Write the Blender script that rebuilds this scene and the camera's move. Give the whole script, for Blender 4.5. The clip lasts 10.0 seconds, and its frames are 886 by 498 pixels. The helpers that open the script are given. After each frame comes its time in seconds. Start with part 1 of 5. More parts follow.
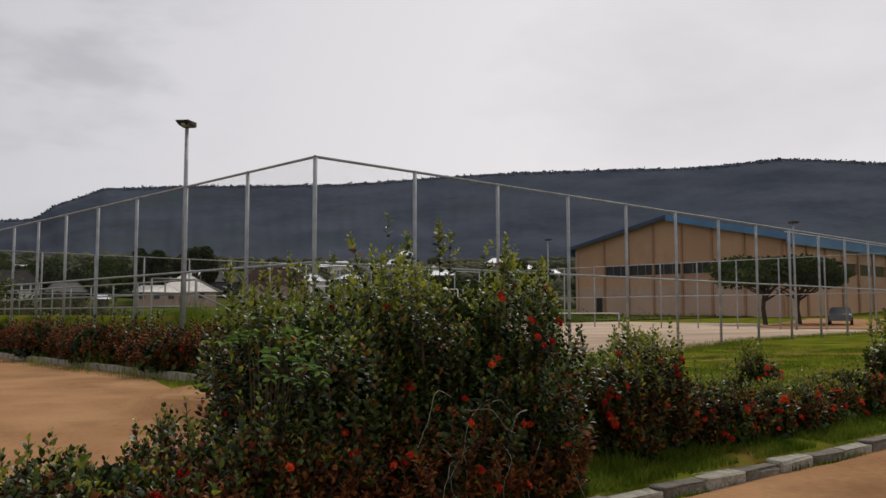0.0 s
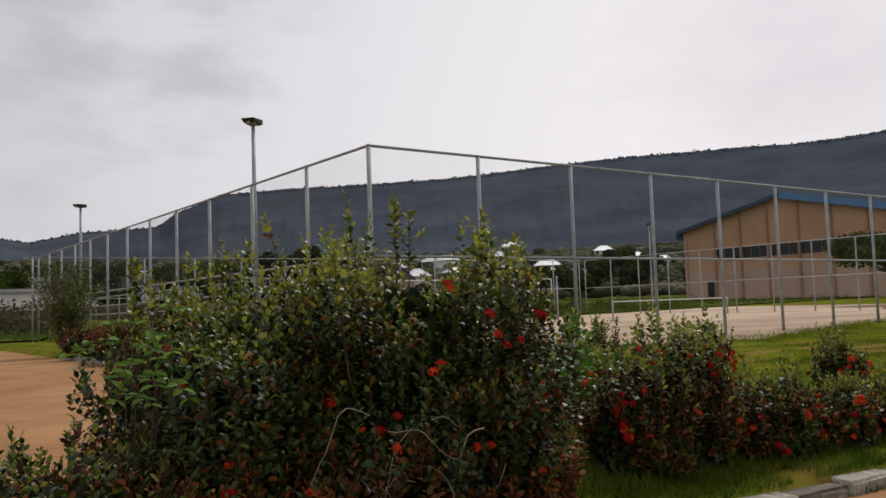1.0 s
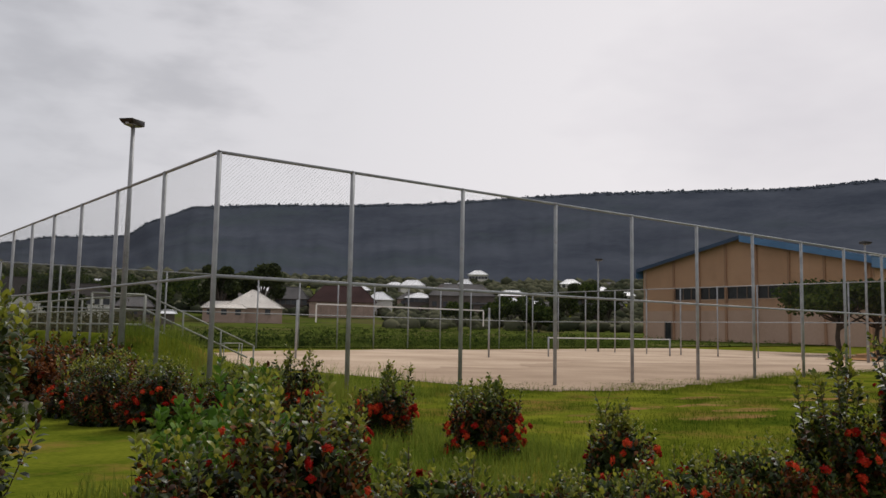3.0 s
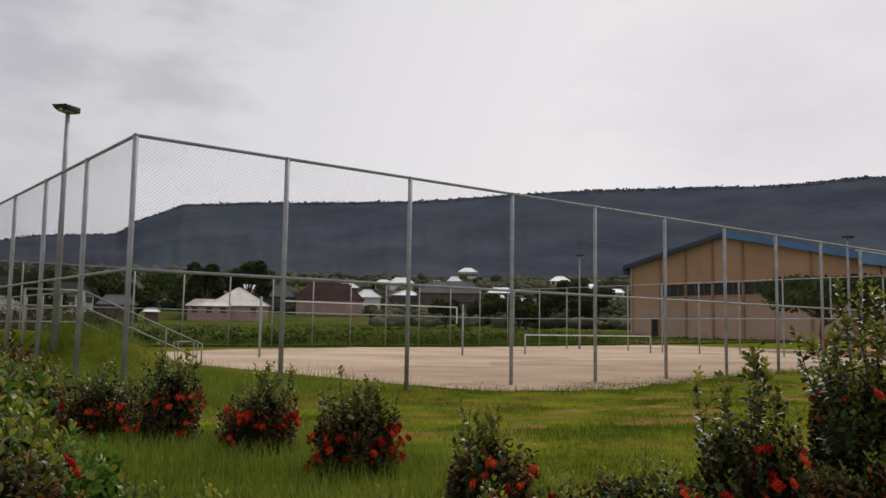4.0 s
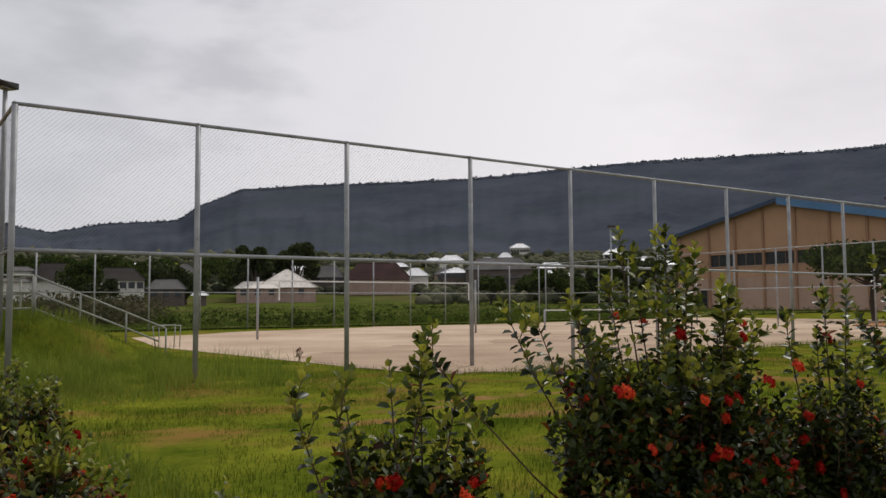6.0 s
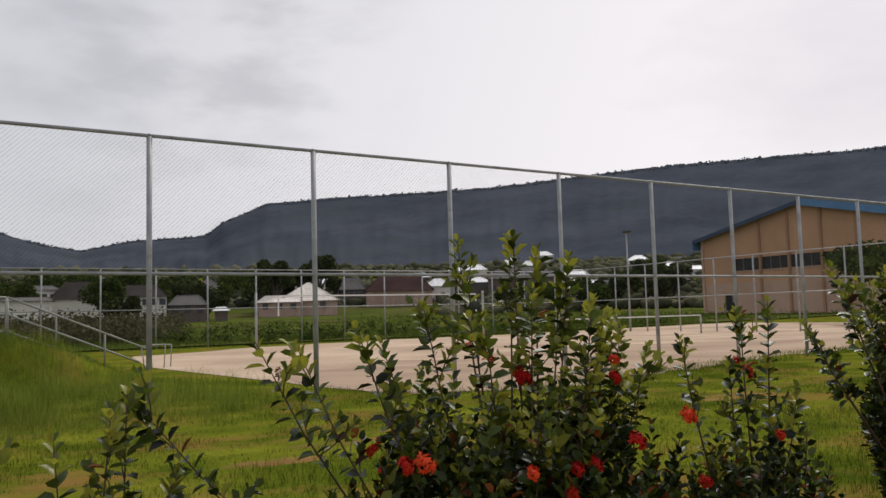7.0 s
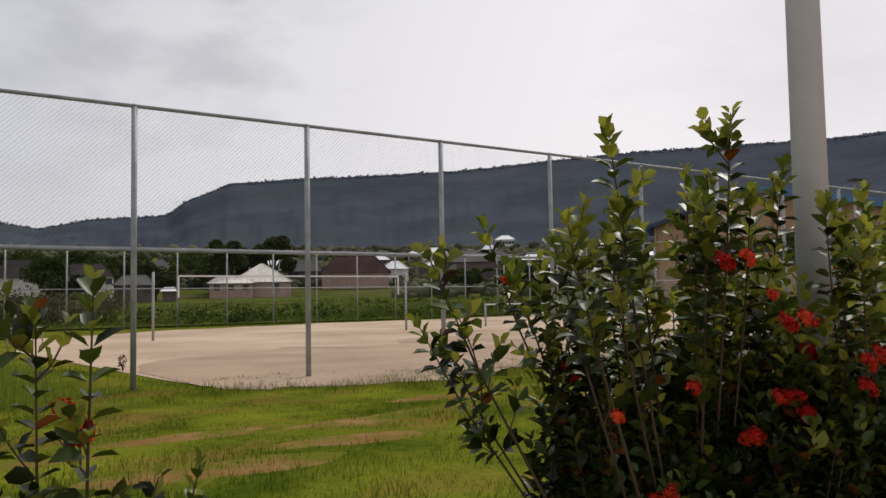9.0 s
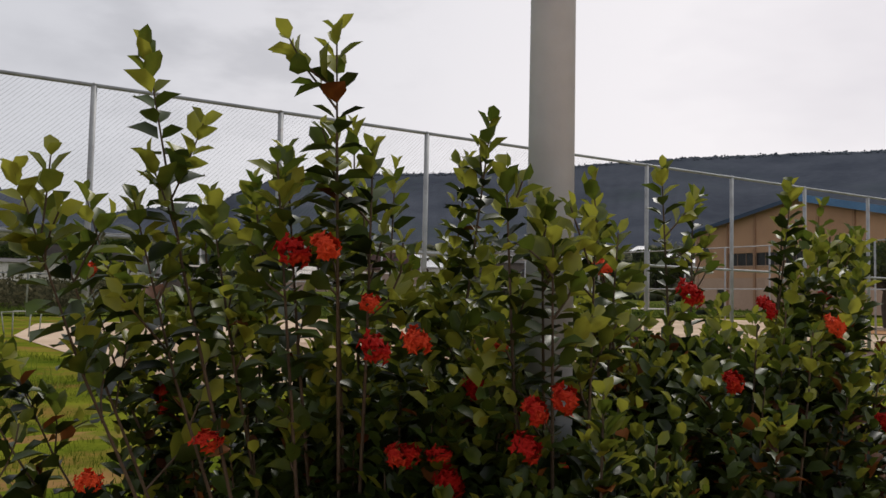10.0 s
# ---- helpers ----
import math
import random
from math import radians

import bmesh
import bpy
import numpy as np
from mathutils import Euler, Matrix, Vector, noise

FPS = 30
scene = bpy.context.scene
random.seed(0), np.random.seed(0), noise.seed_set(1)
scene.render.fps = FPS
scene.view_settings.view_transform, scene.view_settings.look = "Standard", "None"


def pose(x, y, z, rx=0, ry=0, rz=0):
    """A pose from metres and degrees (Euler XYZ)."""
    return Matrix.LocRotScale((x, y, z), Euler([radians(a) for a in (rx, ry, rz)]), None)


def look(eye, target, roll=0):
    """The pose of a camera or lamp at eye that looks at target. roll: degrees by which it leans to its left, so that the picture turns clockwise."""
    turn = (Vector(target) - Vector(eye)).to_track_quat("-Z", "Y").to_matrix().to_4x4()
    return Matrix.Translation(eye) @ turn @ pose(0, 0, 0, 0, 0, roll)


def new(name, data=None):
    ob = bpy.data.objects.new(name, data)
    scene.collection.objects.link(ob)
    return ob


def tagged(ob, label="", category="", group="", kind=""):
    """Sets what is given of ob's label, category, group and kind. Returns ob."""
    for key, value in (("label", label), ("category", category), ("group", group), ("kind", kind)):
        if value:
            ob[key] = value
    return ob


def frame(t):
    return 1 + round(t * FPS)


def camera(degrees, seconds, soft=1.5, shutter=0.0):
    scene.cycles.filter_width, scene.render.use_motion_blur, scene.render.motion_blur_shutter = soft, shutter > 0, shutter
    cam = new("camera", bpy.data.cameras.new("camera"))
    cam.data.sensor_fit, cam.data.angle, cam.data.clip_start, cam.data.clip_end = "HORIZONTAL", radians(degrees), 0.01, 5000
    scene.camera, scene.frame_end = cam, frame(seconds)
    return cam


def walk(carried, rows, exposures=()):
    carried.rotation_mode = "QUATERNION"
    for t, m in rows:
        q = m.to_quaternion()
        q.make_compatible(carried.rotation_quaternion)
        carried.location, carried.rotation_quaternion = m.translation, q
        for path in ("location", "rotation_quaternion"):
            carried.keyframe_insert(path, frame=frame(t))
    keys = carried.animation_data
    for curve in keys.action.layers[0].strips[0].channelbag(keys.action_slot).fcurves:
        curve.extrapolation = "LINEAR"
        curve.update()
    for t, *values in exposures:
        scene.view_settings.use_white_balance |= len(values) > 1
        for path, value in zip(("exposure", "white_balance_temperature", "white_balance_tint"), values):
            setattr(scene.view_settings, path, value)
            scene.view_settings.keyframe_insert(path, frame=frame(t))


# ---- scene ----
cam = camera(56.1, 10.0)
EXPOSURE = 0.0
PATH = [
    (0, (-10.532, -15.062, 1.391), (-9.152, -13.622, 1.542), -0.1),
    (0.5, (-9.829, -14.97, 1.401), (-8.542, -13.446, 1.555), -0.8),
    (1, (-9.067, -14.857, 1.383), (-7.885, -13.25, 1.52), -2.0),
    (1.5, (-8.357, -14.849, 1.398), (-7.183, -13.236, 1.545), -1.6),
    (2, (-7.564, -14.846, 1.541), (-6.288, -13.312, 1.684), -0.4),
    (2.5, (-6.861, -14.757, 1.519), (-5.633, -13.187, 1.68), -0.4),
    (2.7, (-6.591, -14.75, 1.533), (-5.373, -13.176, 1.723), 1.2),
    (3.8, (-5.02, -14.521, 1.521), (-3.76, -12.981, 1.718), 0.2),
    (4, (-4.709, -14.475, 1.535), (-3.464, -12.922, 1.727), 0.9),
    (4.5, (-4.003, -14.543, 1.528), (-2.74, -13.004, 1.713), -0.3),
    (5, (-3.349, -14.607, 1.532), (-2.148, -13.015, 1.679), 1.0),
    (5.2, (-3.058, -14.644, 1.522), (-1.869, -13.043, 1.672), 0.6),
    (6.3, (-1.409, -14.496, 1.563), (-0.292, -12.842, 1.687), -0.9),
    (6.5, (-1.118, -14.416, 1.585), (-0.013, -12.752, 1.701), -1.3),
    (7, (-0.484, -14.312, 1.624), (0.602, -12.641, 1.786), -1.6),
    (7.5, (0.256, -13.997, 1.621), (1.498, -12.438, 1.789), -4.1),
    (8, (0.888, -13.86, 1.586), (2.161, -12.328, 1.764), -2.5),
    (8.5, (1.596, -13.795, 1.579), (2.825, -12.227, 1.749), -1.6),
    (9, (2.299, -13.748, 1.601), (3.453, -12.119, 1.721), -1.0),
    (9.5, (3.031, -13.773, 1.605), (4.137, -12.112, 1.728), -1.9),
    (10, (3.76, -13.752, 1.609), (4.826, -12.064, 1.728), 1.2),
]
walk(cam, [(t, look(eye, target, roll)) for t, eye, target, roll in PATH], [(0, EXPOSURE - 0.08), (0.5, EXPOSURE - 0.03), (1, EXPOSURE + 0.06), (2, EXPOSURE - 0.02), (5.2, EXPOSURE - 0.02), (6.4, EXPOSURE + 0.12), (7, EXPOSURE + 0.14), (7.5, EXPOSURE - 0.02), (8.5, EXPOSURE), (9, EXPOSURE + 0.1), (10, EXPOSURE + 0.14)])

# ---- world and sun: an overcast sky, the sun a bright patch ahead behind thin cloud ----
SUN_AZ, SUN_EL = 62.0, 52.0            # degrees clockwise from +y, and above the horizon
world = bpy.data.worlds.new("overcast_sky")
scene.world = world
world.use_nodes = True
wt = world.node_tree
for n in list(wt.nodes):
    wt.nodes.remove(n)
w_out = wt.nodes.new("ShaderNodeOutputWorld")
w_bg = wt.nodes.new("ShaderNodeBackground")
w_sky = wt.nodes.new("ShaderNodeTexSky")
w_sky.sky_type = "NISHITA"
w_sky.sun_disc = False
w_sky.sun_elevation, w_sky.sun_rotation = radians(SUN_EL), radians(SUN_AZ)
w_sky.dust_density = 4.0
w_gain = wt.nodes.new("ShaderNodeVectorMath")
w_gain.operation = "SCALE"
w_gain.inputs["Scale"].default_value = 0.09
w_co = wt.nodes.new("ShaderNodeTexCoord")
w_map = wt.nodes.new("ShaderNodeMapping")
w_map.inputs["Scale"].default_value = (1.0, 1.0, 2.6)
w_noise = wt.nodes.new("ShaderNodeTexNoise")
w_noise.inputs["Scale"].default_value = 1.5
w_noise.inputs["Detail"].default_value = 5.0
w_noise.inputs["Roughness"].default_value = 0.55
w_ramp = wt.nodes.new("ShaderNodeValToRGB")
w_ramp.color_ramp.elements[0].position, w_ramp.color_ramp.elements[0].color = 0.30, (0.84, 0.84, 0.86, 1)
w_ramp.color_ramp.elements[1].position, w_ramp.color_ramp.elements[1].color = 0.49, (1.0, 1.0, 1.0, 1)
w_dot = wt.nodes.new("ShaderNodeVectorMath")
w_dot.operation = "DOT_PRODUCT"
w_dot.inputs[1].default_value = (math.sin(radians(SUN_AZ + 4)), math.cos(radians(SUN_AZ + 4)), 0.0)
w_side = wt.nodes.new("ShaderNodeMapRange")
w_side.inputs["From Min"].default_value, w_side.inputs["From Max"].default_value = -1.0, 1.0
w_glow = wt.nodes.new("ShaderNodeValToRGB")
w_glow.color_ramp.elements[0].position, w_glow.color_ramp.elements[0].color = 0.32, (0.56, 0.56, 0.59, 1)
w_glow.color_ramp.elements[1].position, w_glow.color_ramp.elements[1].color = 0.975, (0.86, 0.825, 0.845, 1)
_el = w_glow.color_ramp.elements.new(0.76)
_el.color = (0.61, 0.61, 0.645, 1)
w_mul = wt.nodes.new("ShaderNodeMix")
w_mul.data_type, w_mul.blend_type = "RGBA", "MULTIPLY"
w_mul.inputs[0].default_value = 1.0
w_cdot = wt.nodes.new("ShaderNodeVectorMath")
w_cdot.operation = "DOT_PRODUCT"
_ca, _ce = radians(16.0), radians(19.0)
w_cdot.inputs[1].default_value = (math.sin(_ca) * math.cos(_ce), math.cos(_ca) * math.cos(_ce), math.sin(_ce))
w_cmask = wt.nodes.new("ShaderNodeMapRange")
w_cmask.interpolation_type = "SMOOTHSTEP"
w_cmask.inputs["From Min"].default_value, w_cmask.inputs["From Max"].default_value = 0.955, 1.0
w_cnoise = wt.nodes.new("ShaderNodeTexNoise")
w_cnoise.inputs["Scale"].default_value, w_cnoise.inputs["Detail"].default_value = 6.5, 5.0
w_cramp = wt.nodes.new("ShaderNodeMapRange")
w_cramp.interpolation_type = "SMOOTHSTEP"
w_cramp.inputs["From Min"].default_value, w_cramp.inputs["From Max"].default_value, w_cramp.inputs["To Max"].default_value = 0.40, 0.70, 0.55
w_cm = wt.nodes.new("ShaderNodeMath")
w_cm.operation = "MULTIPLY"
w_cloud = wt.nodes.new("ShaderNodeMix")
w_cloud.data_type = "RGBA"
w_cloud.inputs[7].default_value = (0.40, 0.40, 0.43, 1)
w_mix = wt.nodes.new("ShaderNodeMix")
w_mix.data_type = "RGBA"
w_mix.inputs[0].default_value = 0.93
wt.links.new(w_co.outputs["Generated"], w_map.inputs["Vector"])
wt.links.new(w_map.outputs[0], w_noise.inputs["Vector"])
wt.links.new(w_noise.outputs[0], w_ramp.inputs[0])
wt.links.new(w_sky.outputs[0], w_gain.inputs[0])
wt.links.new(w_gain.outputs[0], w_mix.inputs[6])
wt.links.new(w_co.outputs["Generated"], w_dot.inputs[0])
wt.links.new(w_dot.outputs["Value"], w_side.inputs["Value"])
wt.links.new(w_side.outputs[0], w_glow.inputs[0])
wt.links.new(w_glow.outputs[0], w_mul.inputs[6])
wt.links.new(w_ramp.outputs[0], w_mul.inputs[7])
wt.links.new(w_co.outputs["Generated"], w_cdot.inputs[0])
wt.links.new(w_cdot.outputs["Value"], w_cmask.inputs["Value"])
wt.links.new(w_map.outputs[0], w_cnoise.inputs["Vector"])
wt.links.new(w_cnoise.outputs[0], w_cramp.inputs["Value"])
wt.links.new(w_cmask.outputs[0], w_cm.inputs[0])
wt.links.new(w_cramp.outputs[0], w_cm.inputs[1])
wt.links.new(w_cm.outputs[0], w_cloud.inputs[0])
wt.links.new(w_mul.outputs[2], w_cloud.inputs[6])
wt.links.new(w_cloud.outputs[2], w_mix.inputs[7])
wt.links.new(w_mix.outputs[2], w_bg.inputs[0])
wt.links.new(w_bg.outputs[0], w_out.inputs[0])
w_bg.inputs[1].default_value = 1.0

sun = new("sun", bpy.data.lights.new("sun", "SUN"))
sun.data.energy, sun.data.angle, sun.data.color = 1.9, radians(14), (1.0, 0.95, 0.88)
_a, _e = radians(SUN_AZ), radians(SUN_EL)
sun.matrix_world = look((0, 0, 60), (-math.sin(_a) * math.cos(_e) * 50, -math.cos(_a) * math.cos(_e) * 50, 60 - math.sin(_e) * 50))


# ---- materials ----
def material(name, dark, light, scale=4.0, rough=0.8, bump=0.2, fine=40.0, metal=0.0, island=0.0, stain=None, spec=0.5, thin=0.0, per_object=0.0):
    """Two-scale noise between two colours, fine relief, and, if asked, a change from piece to piece."""
    m = bpy.data.materials.new(name)
    m.use_nodes = True
    t = m.node_tree
    b = t.nodes["Principled BSDF"]
    b.inputs["Roughness"].default_value, b.inputs["Metallic"].default_value = rough, metal
    b.inputs["Specular IOR Level"].default_value = spec
    co = t.nodes.new("ShaderNodeTexCoord")
    n1, n2 = t.nodes.new("ShaderNodeTexNoise"), t.nodes.new("ShaderNodeTexNoise")
    n1.inputs["Scale"].default_value, n1.inputs["Detail"].default_value = scale, 4
    n2.inputs["Scale"].default_value, n2.inputs["Detail"].default_value = fine, 3
    for n in (n1, n2):
        t.links.new(co.outputs["Object"], n.inputs["Vector"])
    add = t.nodes.new("ShaderNodeMath")
    add.operation = "MULTIPLY_ADD"
    t.links.new(n2.outputs[0], add.inputs[0])
    add.inputs[1].default_value = 0.45
    half = t.nodes.new("ShaderNodeMath")
    half.operation = "MULTIPLY_ADD"
    t.links.new(n1.outputs[0], half.inputs[0])
    half.inputs[1].default_value, half.inputs[2].default_value = 1.3, -0.38
    t.links.new(half.outputs[0], add.inputs[2])
    val = add.outputs[0]
    if island or per_object:
        g = t.nodes.new("ShaderNodeNewGeometry" if island else "ShaderNodeObjectInfo")
        mi = t.nodes.new("ShaderNodeMath")
        mi.operation = "MULTIPLY_ADD"
        t.links.new(g.outputs["Random Per Island" if island else "Random"], mi.inputs[0])
        mi.inputs[1].default_value = island or per_object
        sub = t.nodes.new("ShaderNodeMath")
        sub.operation = "SUBTRACT"
        t.links.new(val, sub.inputs[0])
        sub.inputs[1].default_value = (island or per_object) / 2
        t.links.new(sub.outputs[0], mi.inputs[2])
        val = mi.outputs[0]
    r = t.nodes.new("ShaderNodeValToRGB")
    r.color_ramp.elements[0].position, r.color_ramp.elements[0].color = 0.2, (*dark, 1)
    r.color_ramp.elements[1].position, r.color_ramp.elements[1].color = 0.8, (*light, 1)
    t.links.new(val, r.inputs[0])
    col = r.outputs[0]
    if stain:
        tint, size, amount, low = stain
        n3 = t.nodes.new("ShaderNodeTexNoise")
        n3.inputs["Scale"].default_value, n3.inputs["Detail"].default_value = size, 6
        n3.inputs["Roughness"].default_value = 0.65
        t.links.new(co.outputs["Object"], n3.inputs["Vector"])
        mr = t.nodes.new("ShaderNodeMapRange")
        mr.inputs["From Min"].default_value, mr.inputs["From Max"].default_value, mr.inputs["To Max"].default_value = low, low + 0.14, amount
        t.links.new(n3.outputs[0], mr.inputs["Value"])
        mx = t.nodes.new("ShaderNodeMix")
        mx.data_type = "RGBA"
        mx.inputs[7].default_value = (*tint, 1)
        t.links.new(mr.outputs[0], mx.inputs[0])
        t.links.new(col, mx.inputs[6])
        col = mx.outputs[2]
    t.links.new(col, b.inputs["Base Color"])
    if bump:
        bp = t.nodes.new("ShaderNodeBump")
        bp.inputs["Strength"].default_value, bp.inputs["Distance"].default_value = bump, 0.02
        t.links.new(n2.outputs[0], bp.inputs["Height"])
        t.links.new(bp.outputs[0], b.inputs["Normal"])
    if thin:
        out = t.nodes["Material Output"]
        tr = t.nodes.new("ShaderNodeBsdfTranslucent")
        t.links.new(col, tr.inputs[0])
        mix = t.nodes.new("ShaderNodeMixShader")
        mix.inputs[0].default_value = thin
        t.links.new(b.outputs[0], mix.inputs[1])
        t.links.new(tr.outputs[0], mix.inputs[2])
        t.links.new(mix.outputs[0], out.inputs[0])
    return m


M_GROUND = material("grassy_ground", (0.042, 0.066, 0.006), (0.168, 0.178, 0.018), 0.9, 1.0, 0.6, 16.0, stain=((0.20, 0.115, 0.035), 0.55, 0.85, 0.52), spec=0.0)
M_COURT = material("court_dirt", (0.37, 0.270, 0.190), (0.55, 0.425, 0.315), 0.25, 0.95, 0.25, 6.0, stain=((0.28, 0.190, 0.130), 0.10, 0.7, 0.50), spec=0.1)
M_EARTH_LAWN = material("worn_lawn_earth", (0.17, 0.095, 0.035), (0.27, 0.165, 0.065), 1.2, 0.95, 0.4, 10.0, stain=((0.11, 0.12, 0.015), 1.4, 0.95, 0.42), spec=0.0)
M_EARTH = material("trodden_brown_earth", (0.29, 0.208, 0.147), (0.44, 0.330, 0.240), 0.4, 0.95, 0.35, 8.0, stain=((0.38, 0.285, 0.21), 0.22, 0.5, 0.55), spec=0.05)
M_ROAD = material("laterite_road", (0.24, 0.120, 0.052), (0.40, 0.225, 0.110), 0.6, 0.95, 0.5, 14.0, stain=((0.17, 0.090, 0.042), 0.5, 0.6, 0.53), spec=0.05)
M_GRASS = material("grass_blades", (0.050, 0.084, 0.008), (0.190, 0.205, 0.026), 0.9, 1.0, 0.0, 5.0, island=0.5, thin=0.55, spec=0.0)
M_DRYGRASS = material("tall_grass_blades", (0.095, 0.145, 0.018), (0.225, 0.26, 0.045), 0.5, 1.0, 0.0, 3.0, island=0.4, thin=0.55, spec=0.0)
M_VERGE = material("bright_verge_blades", (0.050, 0.092, 0.009), (0.145, 0.180, 0.024), 2.2, 1.0, 0.0, 3.0, island=0.35, thin=0.5, spec=0.0)
M_LEAF = material("ixora_leaves", (0.008, 0.015, 0.003), (0.066, 0.098, 0.016), 2.0, 0.42, 0.0, 30.0, island=0.75, thin=0.16, spec=0.30)
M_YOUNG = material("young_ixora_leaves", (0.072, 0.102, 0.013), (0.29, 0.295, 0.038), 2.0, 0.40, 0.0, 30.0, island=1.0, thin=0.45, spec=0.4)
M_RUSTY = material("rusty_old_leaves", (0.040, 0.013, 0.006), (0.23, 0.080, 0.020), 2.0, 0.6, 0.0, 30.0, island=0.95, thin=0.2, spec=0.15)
M_WEED = material("bright_weed_leaves", (0.05, 0.12, 0.012), (0.15, 0.26, 0.035), 2.0, 0.6, 0.0, 30.0, island=0.7, thin=0.35, spec=0.12)
M_FLOWER = material("red_ixora_petals", (0.34, 0.010, 0.007), (0.74, 0.085, 0.028), 14.0, 0.7, 0.0, 60.0, per_object=0.9, thin=0.15, spec=0.1)
M_STEM = material("brown_stems", (0.05, 0.032, 0.018), (0.13, 0.085, 0.05), 8.0, 0.85, 0.3, 60.0)
M_TWIG = material("pale_dry_twigs", (0.22, 0.19, 0.15), (0.42, 0.38, 0.31), 8.0, 0.85, 0.3, 60.0)
M_STEEL = material("galvanised_steel", (0.25, 0.257, 0.270), (0.42, 0.428, 0.442), 3.0, 0.55, 0.1, 50.0, metal=0.15, stain=((0.16, 0.10, 0.07), 2.5, 0.6, 0.58))
M_WIRE = material("chain_link_wire", (0.045, 0.045, 0.047), (0.075, 0.075, 0.078), 3.0, 0.8, 0.0, 50.0, spec=0.1)
M_POLE = material("weathered_white_pole", (0.56, 0.585, 0.65), (0.72, 0.745, 0.80), 1.2, 0.6, 0.12, 18.0, stain=((0.34, 0.34, 0.34), 3.0, 0.5, 0.63))
M_BLACK = material("black_lamp_housing", (0.012, 0.012, 0.013), (0.03, 0.03, 0.032), 6.0, 0.5, 0.1, 40.0)
M_LENS = material("lamp_glass", (0.16, 0.17, 0.18), (0.26, 0.27, 0.28), 6.0, 0.15, 0.0, 40.0)
M_KERB_W = material("worn_white_kerb_paint", (0.21, 0.19, 0.145), (0.44, 0.41, 0.335), 5.0, 0.95, 0.9, 40.0, stain=((0.11, 0.08, 0.05), 4.5, 0.85, 0.53))
M_KERB_B = material("worn_black_kerb_paint", (0.085, 0.072, 0.055), (0.20, 0.172, 0.135), 6.0, 0.95, 0.9, 40.0, stain=((0.36, 0.33, 0.26), 3.8, 0.8, 0.56))
M_WALL = material("orange_sand_render", (0.45, 0.26, 0.155), (0.56, 0.335, 0.205), 0.15, 0.9, 0.1, 3.0, stain=((0.36, 0.20, 0.12), 0.25, 0.4, 0.56))
M_WALL_LOW = material("pale_pink_render", (0.42, 0.28, 0.205), (0.53, 0.365, 0.275), 0.15, 0.9, 0.1, 3.0, stain=((0.34, 0.21, 0.14), 0.3, 0.5, 0.54))
M_PILASTER = material("brown_render", (0.31, 0.175, 0.105), (0.40, 0.23, 0.14), 0.2, 0.9, 0.1, 3.0)
M_BLUE = material("blue_roof_sheet", (0.060, 0.165, 0.34), (0.10, 0.24, 0.45), 0.3, 0.45, 0.05, 4.0)
M_BLUE_EDGE = material("dark_blue_fascia", (0.018, 0.040, 0.085), (0.032, 0.065, 0.13), 0.3, 0.6, 0.05, 4.0)
M_GLASS = material("dark_window_glass", (0.018, 0.02, 0.024), (0.05, 0.052, 0.058), 0.6, 0.12, 0.0, 6.0)
M_FRAME = material("brown_window_frame", (0.15, 0.10, 0.07), (0.22, 0.15, 0.11), 1.0, 0.6, 0.0, 9.0)
M_WHITE = material("white_metal_roof", (0.58, 0.58, 0.60), (0.80, 0.80, 0.82), 0.4, 0.45, 0.1, 3.0, stain=((0.40, 0.38, 0.36), 0.5, 0.5, 0.56))
M_HUTROOF = material("cream_metal_roof", (0.62, 0.56, 0.50), (0.80, 0.75, 0.68), 0.4, 0.6, 0.1, 3.0, stain=((0.38, 0.33, 0.28), 0.6, 0.5, 0.55))
M_MEADOW = material("rank_field_ground", (0.038, 0.060, 0.012), (0.108, 0.122, 0.026), 0.16, 1.0, 0.5, 2.2, stain=((0.095, 0.080, 0.036), 0.07, 0.8, 0.48), spec=0.0)
M_CREAM = material("cream_house_wall", (0.70, 0.66, 0.60), (0.82, 0.79, 0.74), 0.4, 0.9, 0.1, 3.0, stain=((0.46, 0.40, 0.34), 0.5, 0.6, 0.57))
M_MUD = material("bare_block_wall", (0.10, 0.078, 0.068), (0.17, 0.135, 0.118), 0.3, 0.95, 0.2, 4.0, stain=((0.07, 0.055, 0.045), 0.4, 0.6, 0.54))
M_PINK = material("pinkish_house_wall", (0.36, 0.25, 0.20), (0.48, 0.345, 0.285), 0.4, 0.9, 0.1, 3.0, stain=((0.22, 0.15, 0.12), 0.5, 0.5, 0.54))
M_GREYROOF = material("old_grey_roof", (0.085, 0.080, 0.080), (0.15, 0.142, 0.14), 0.3, 0.9, 0.1, 4.0, stain=((0.10, 0.068, 0.05), 0.4, 0.6, 0.54), spec=0.1)
M_MAROON = material("maroon_roof_sheet", (0.034, 0.016, 0.016), (0.062, 0.032, 0.030), 0.3, 0.9, 0.1, 4.0, spec=0.1)
M_DARKROOF = material("dark_brown_roof", (0.028, 0.024, 0.022), (0.055, 0.047, 0.043), 0.3, 0.9, 0.1, 4.0, spec=0.1)
# distance haze is mixed into both hill colours: blue-grey instead of leaf green
M_HILL = material("hazy_wooded_hillside", (0.043, 0.050, 0.066), (0.074, 0.083, 0.103), 0.010, 1.0, 0.0, 0.11, stain=((0.056, 0.070, 0.076), 0.0045, 0.8, 0.52), spec=0.0)
M_HILLTREE = material("hazy_hill_tree_crowns", (0.085, 0.098, 0.118), (0.120, 0.138, 0.155), 0.005, 1.0, 0.0, 0.02, island=0.35, spec=0.0)
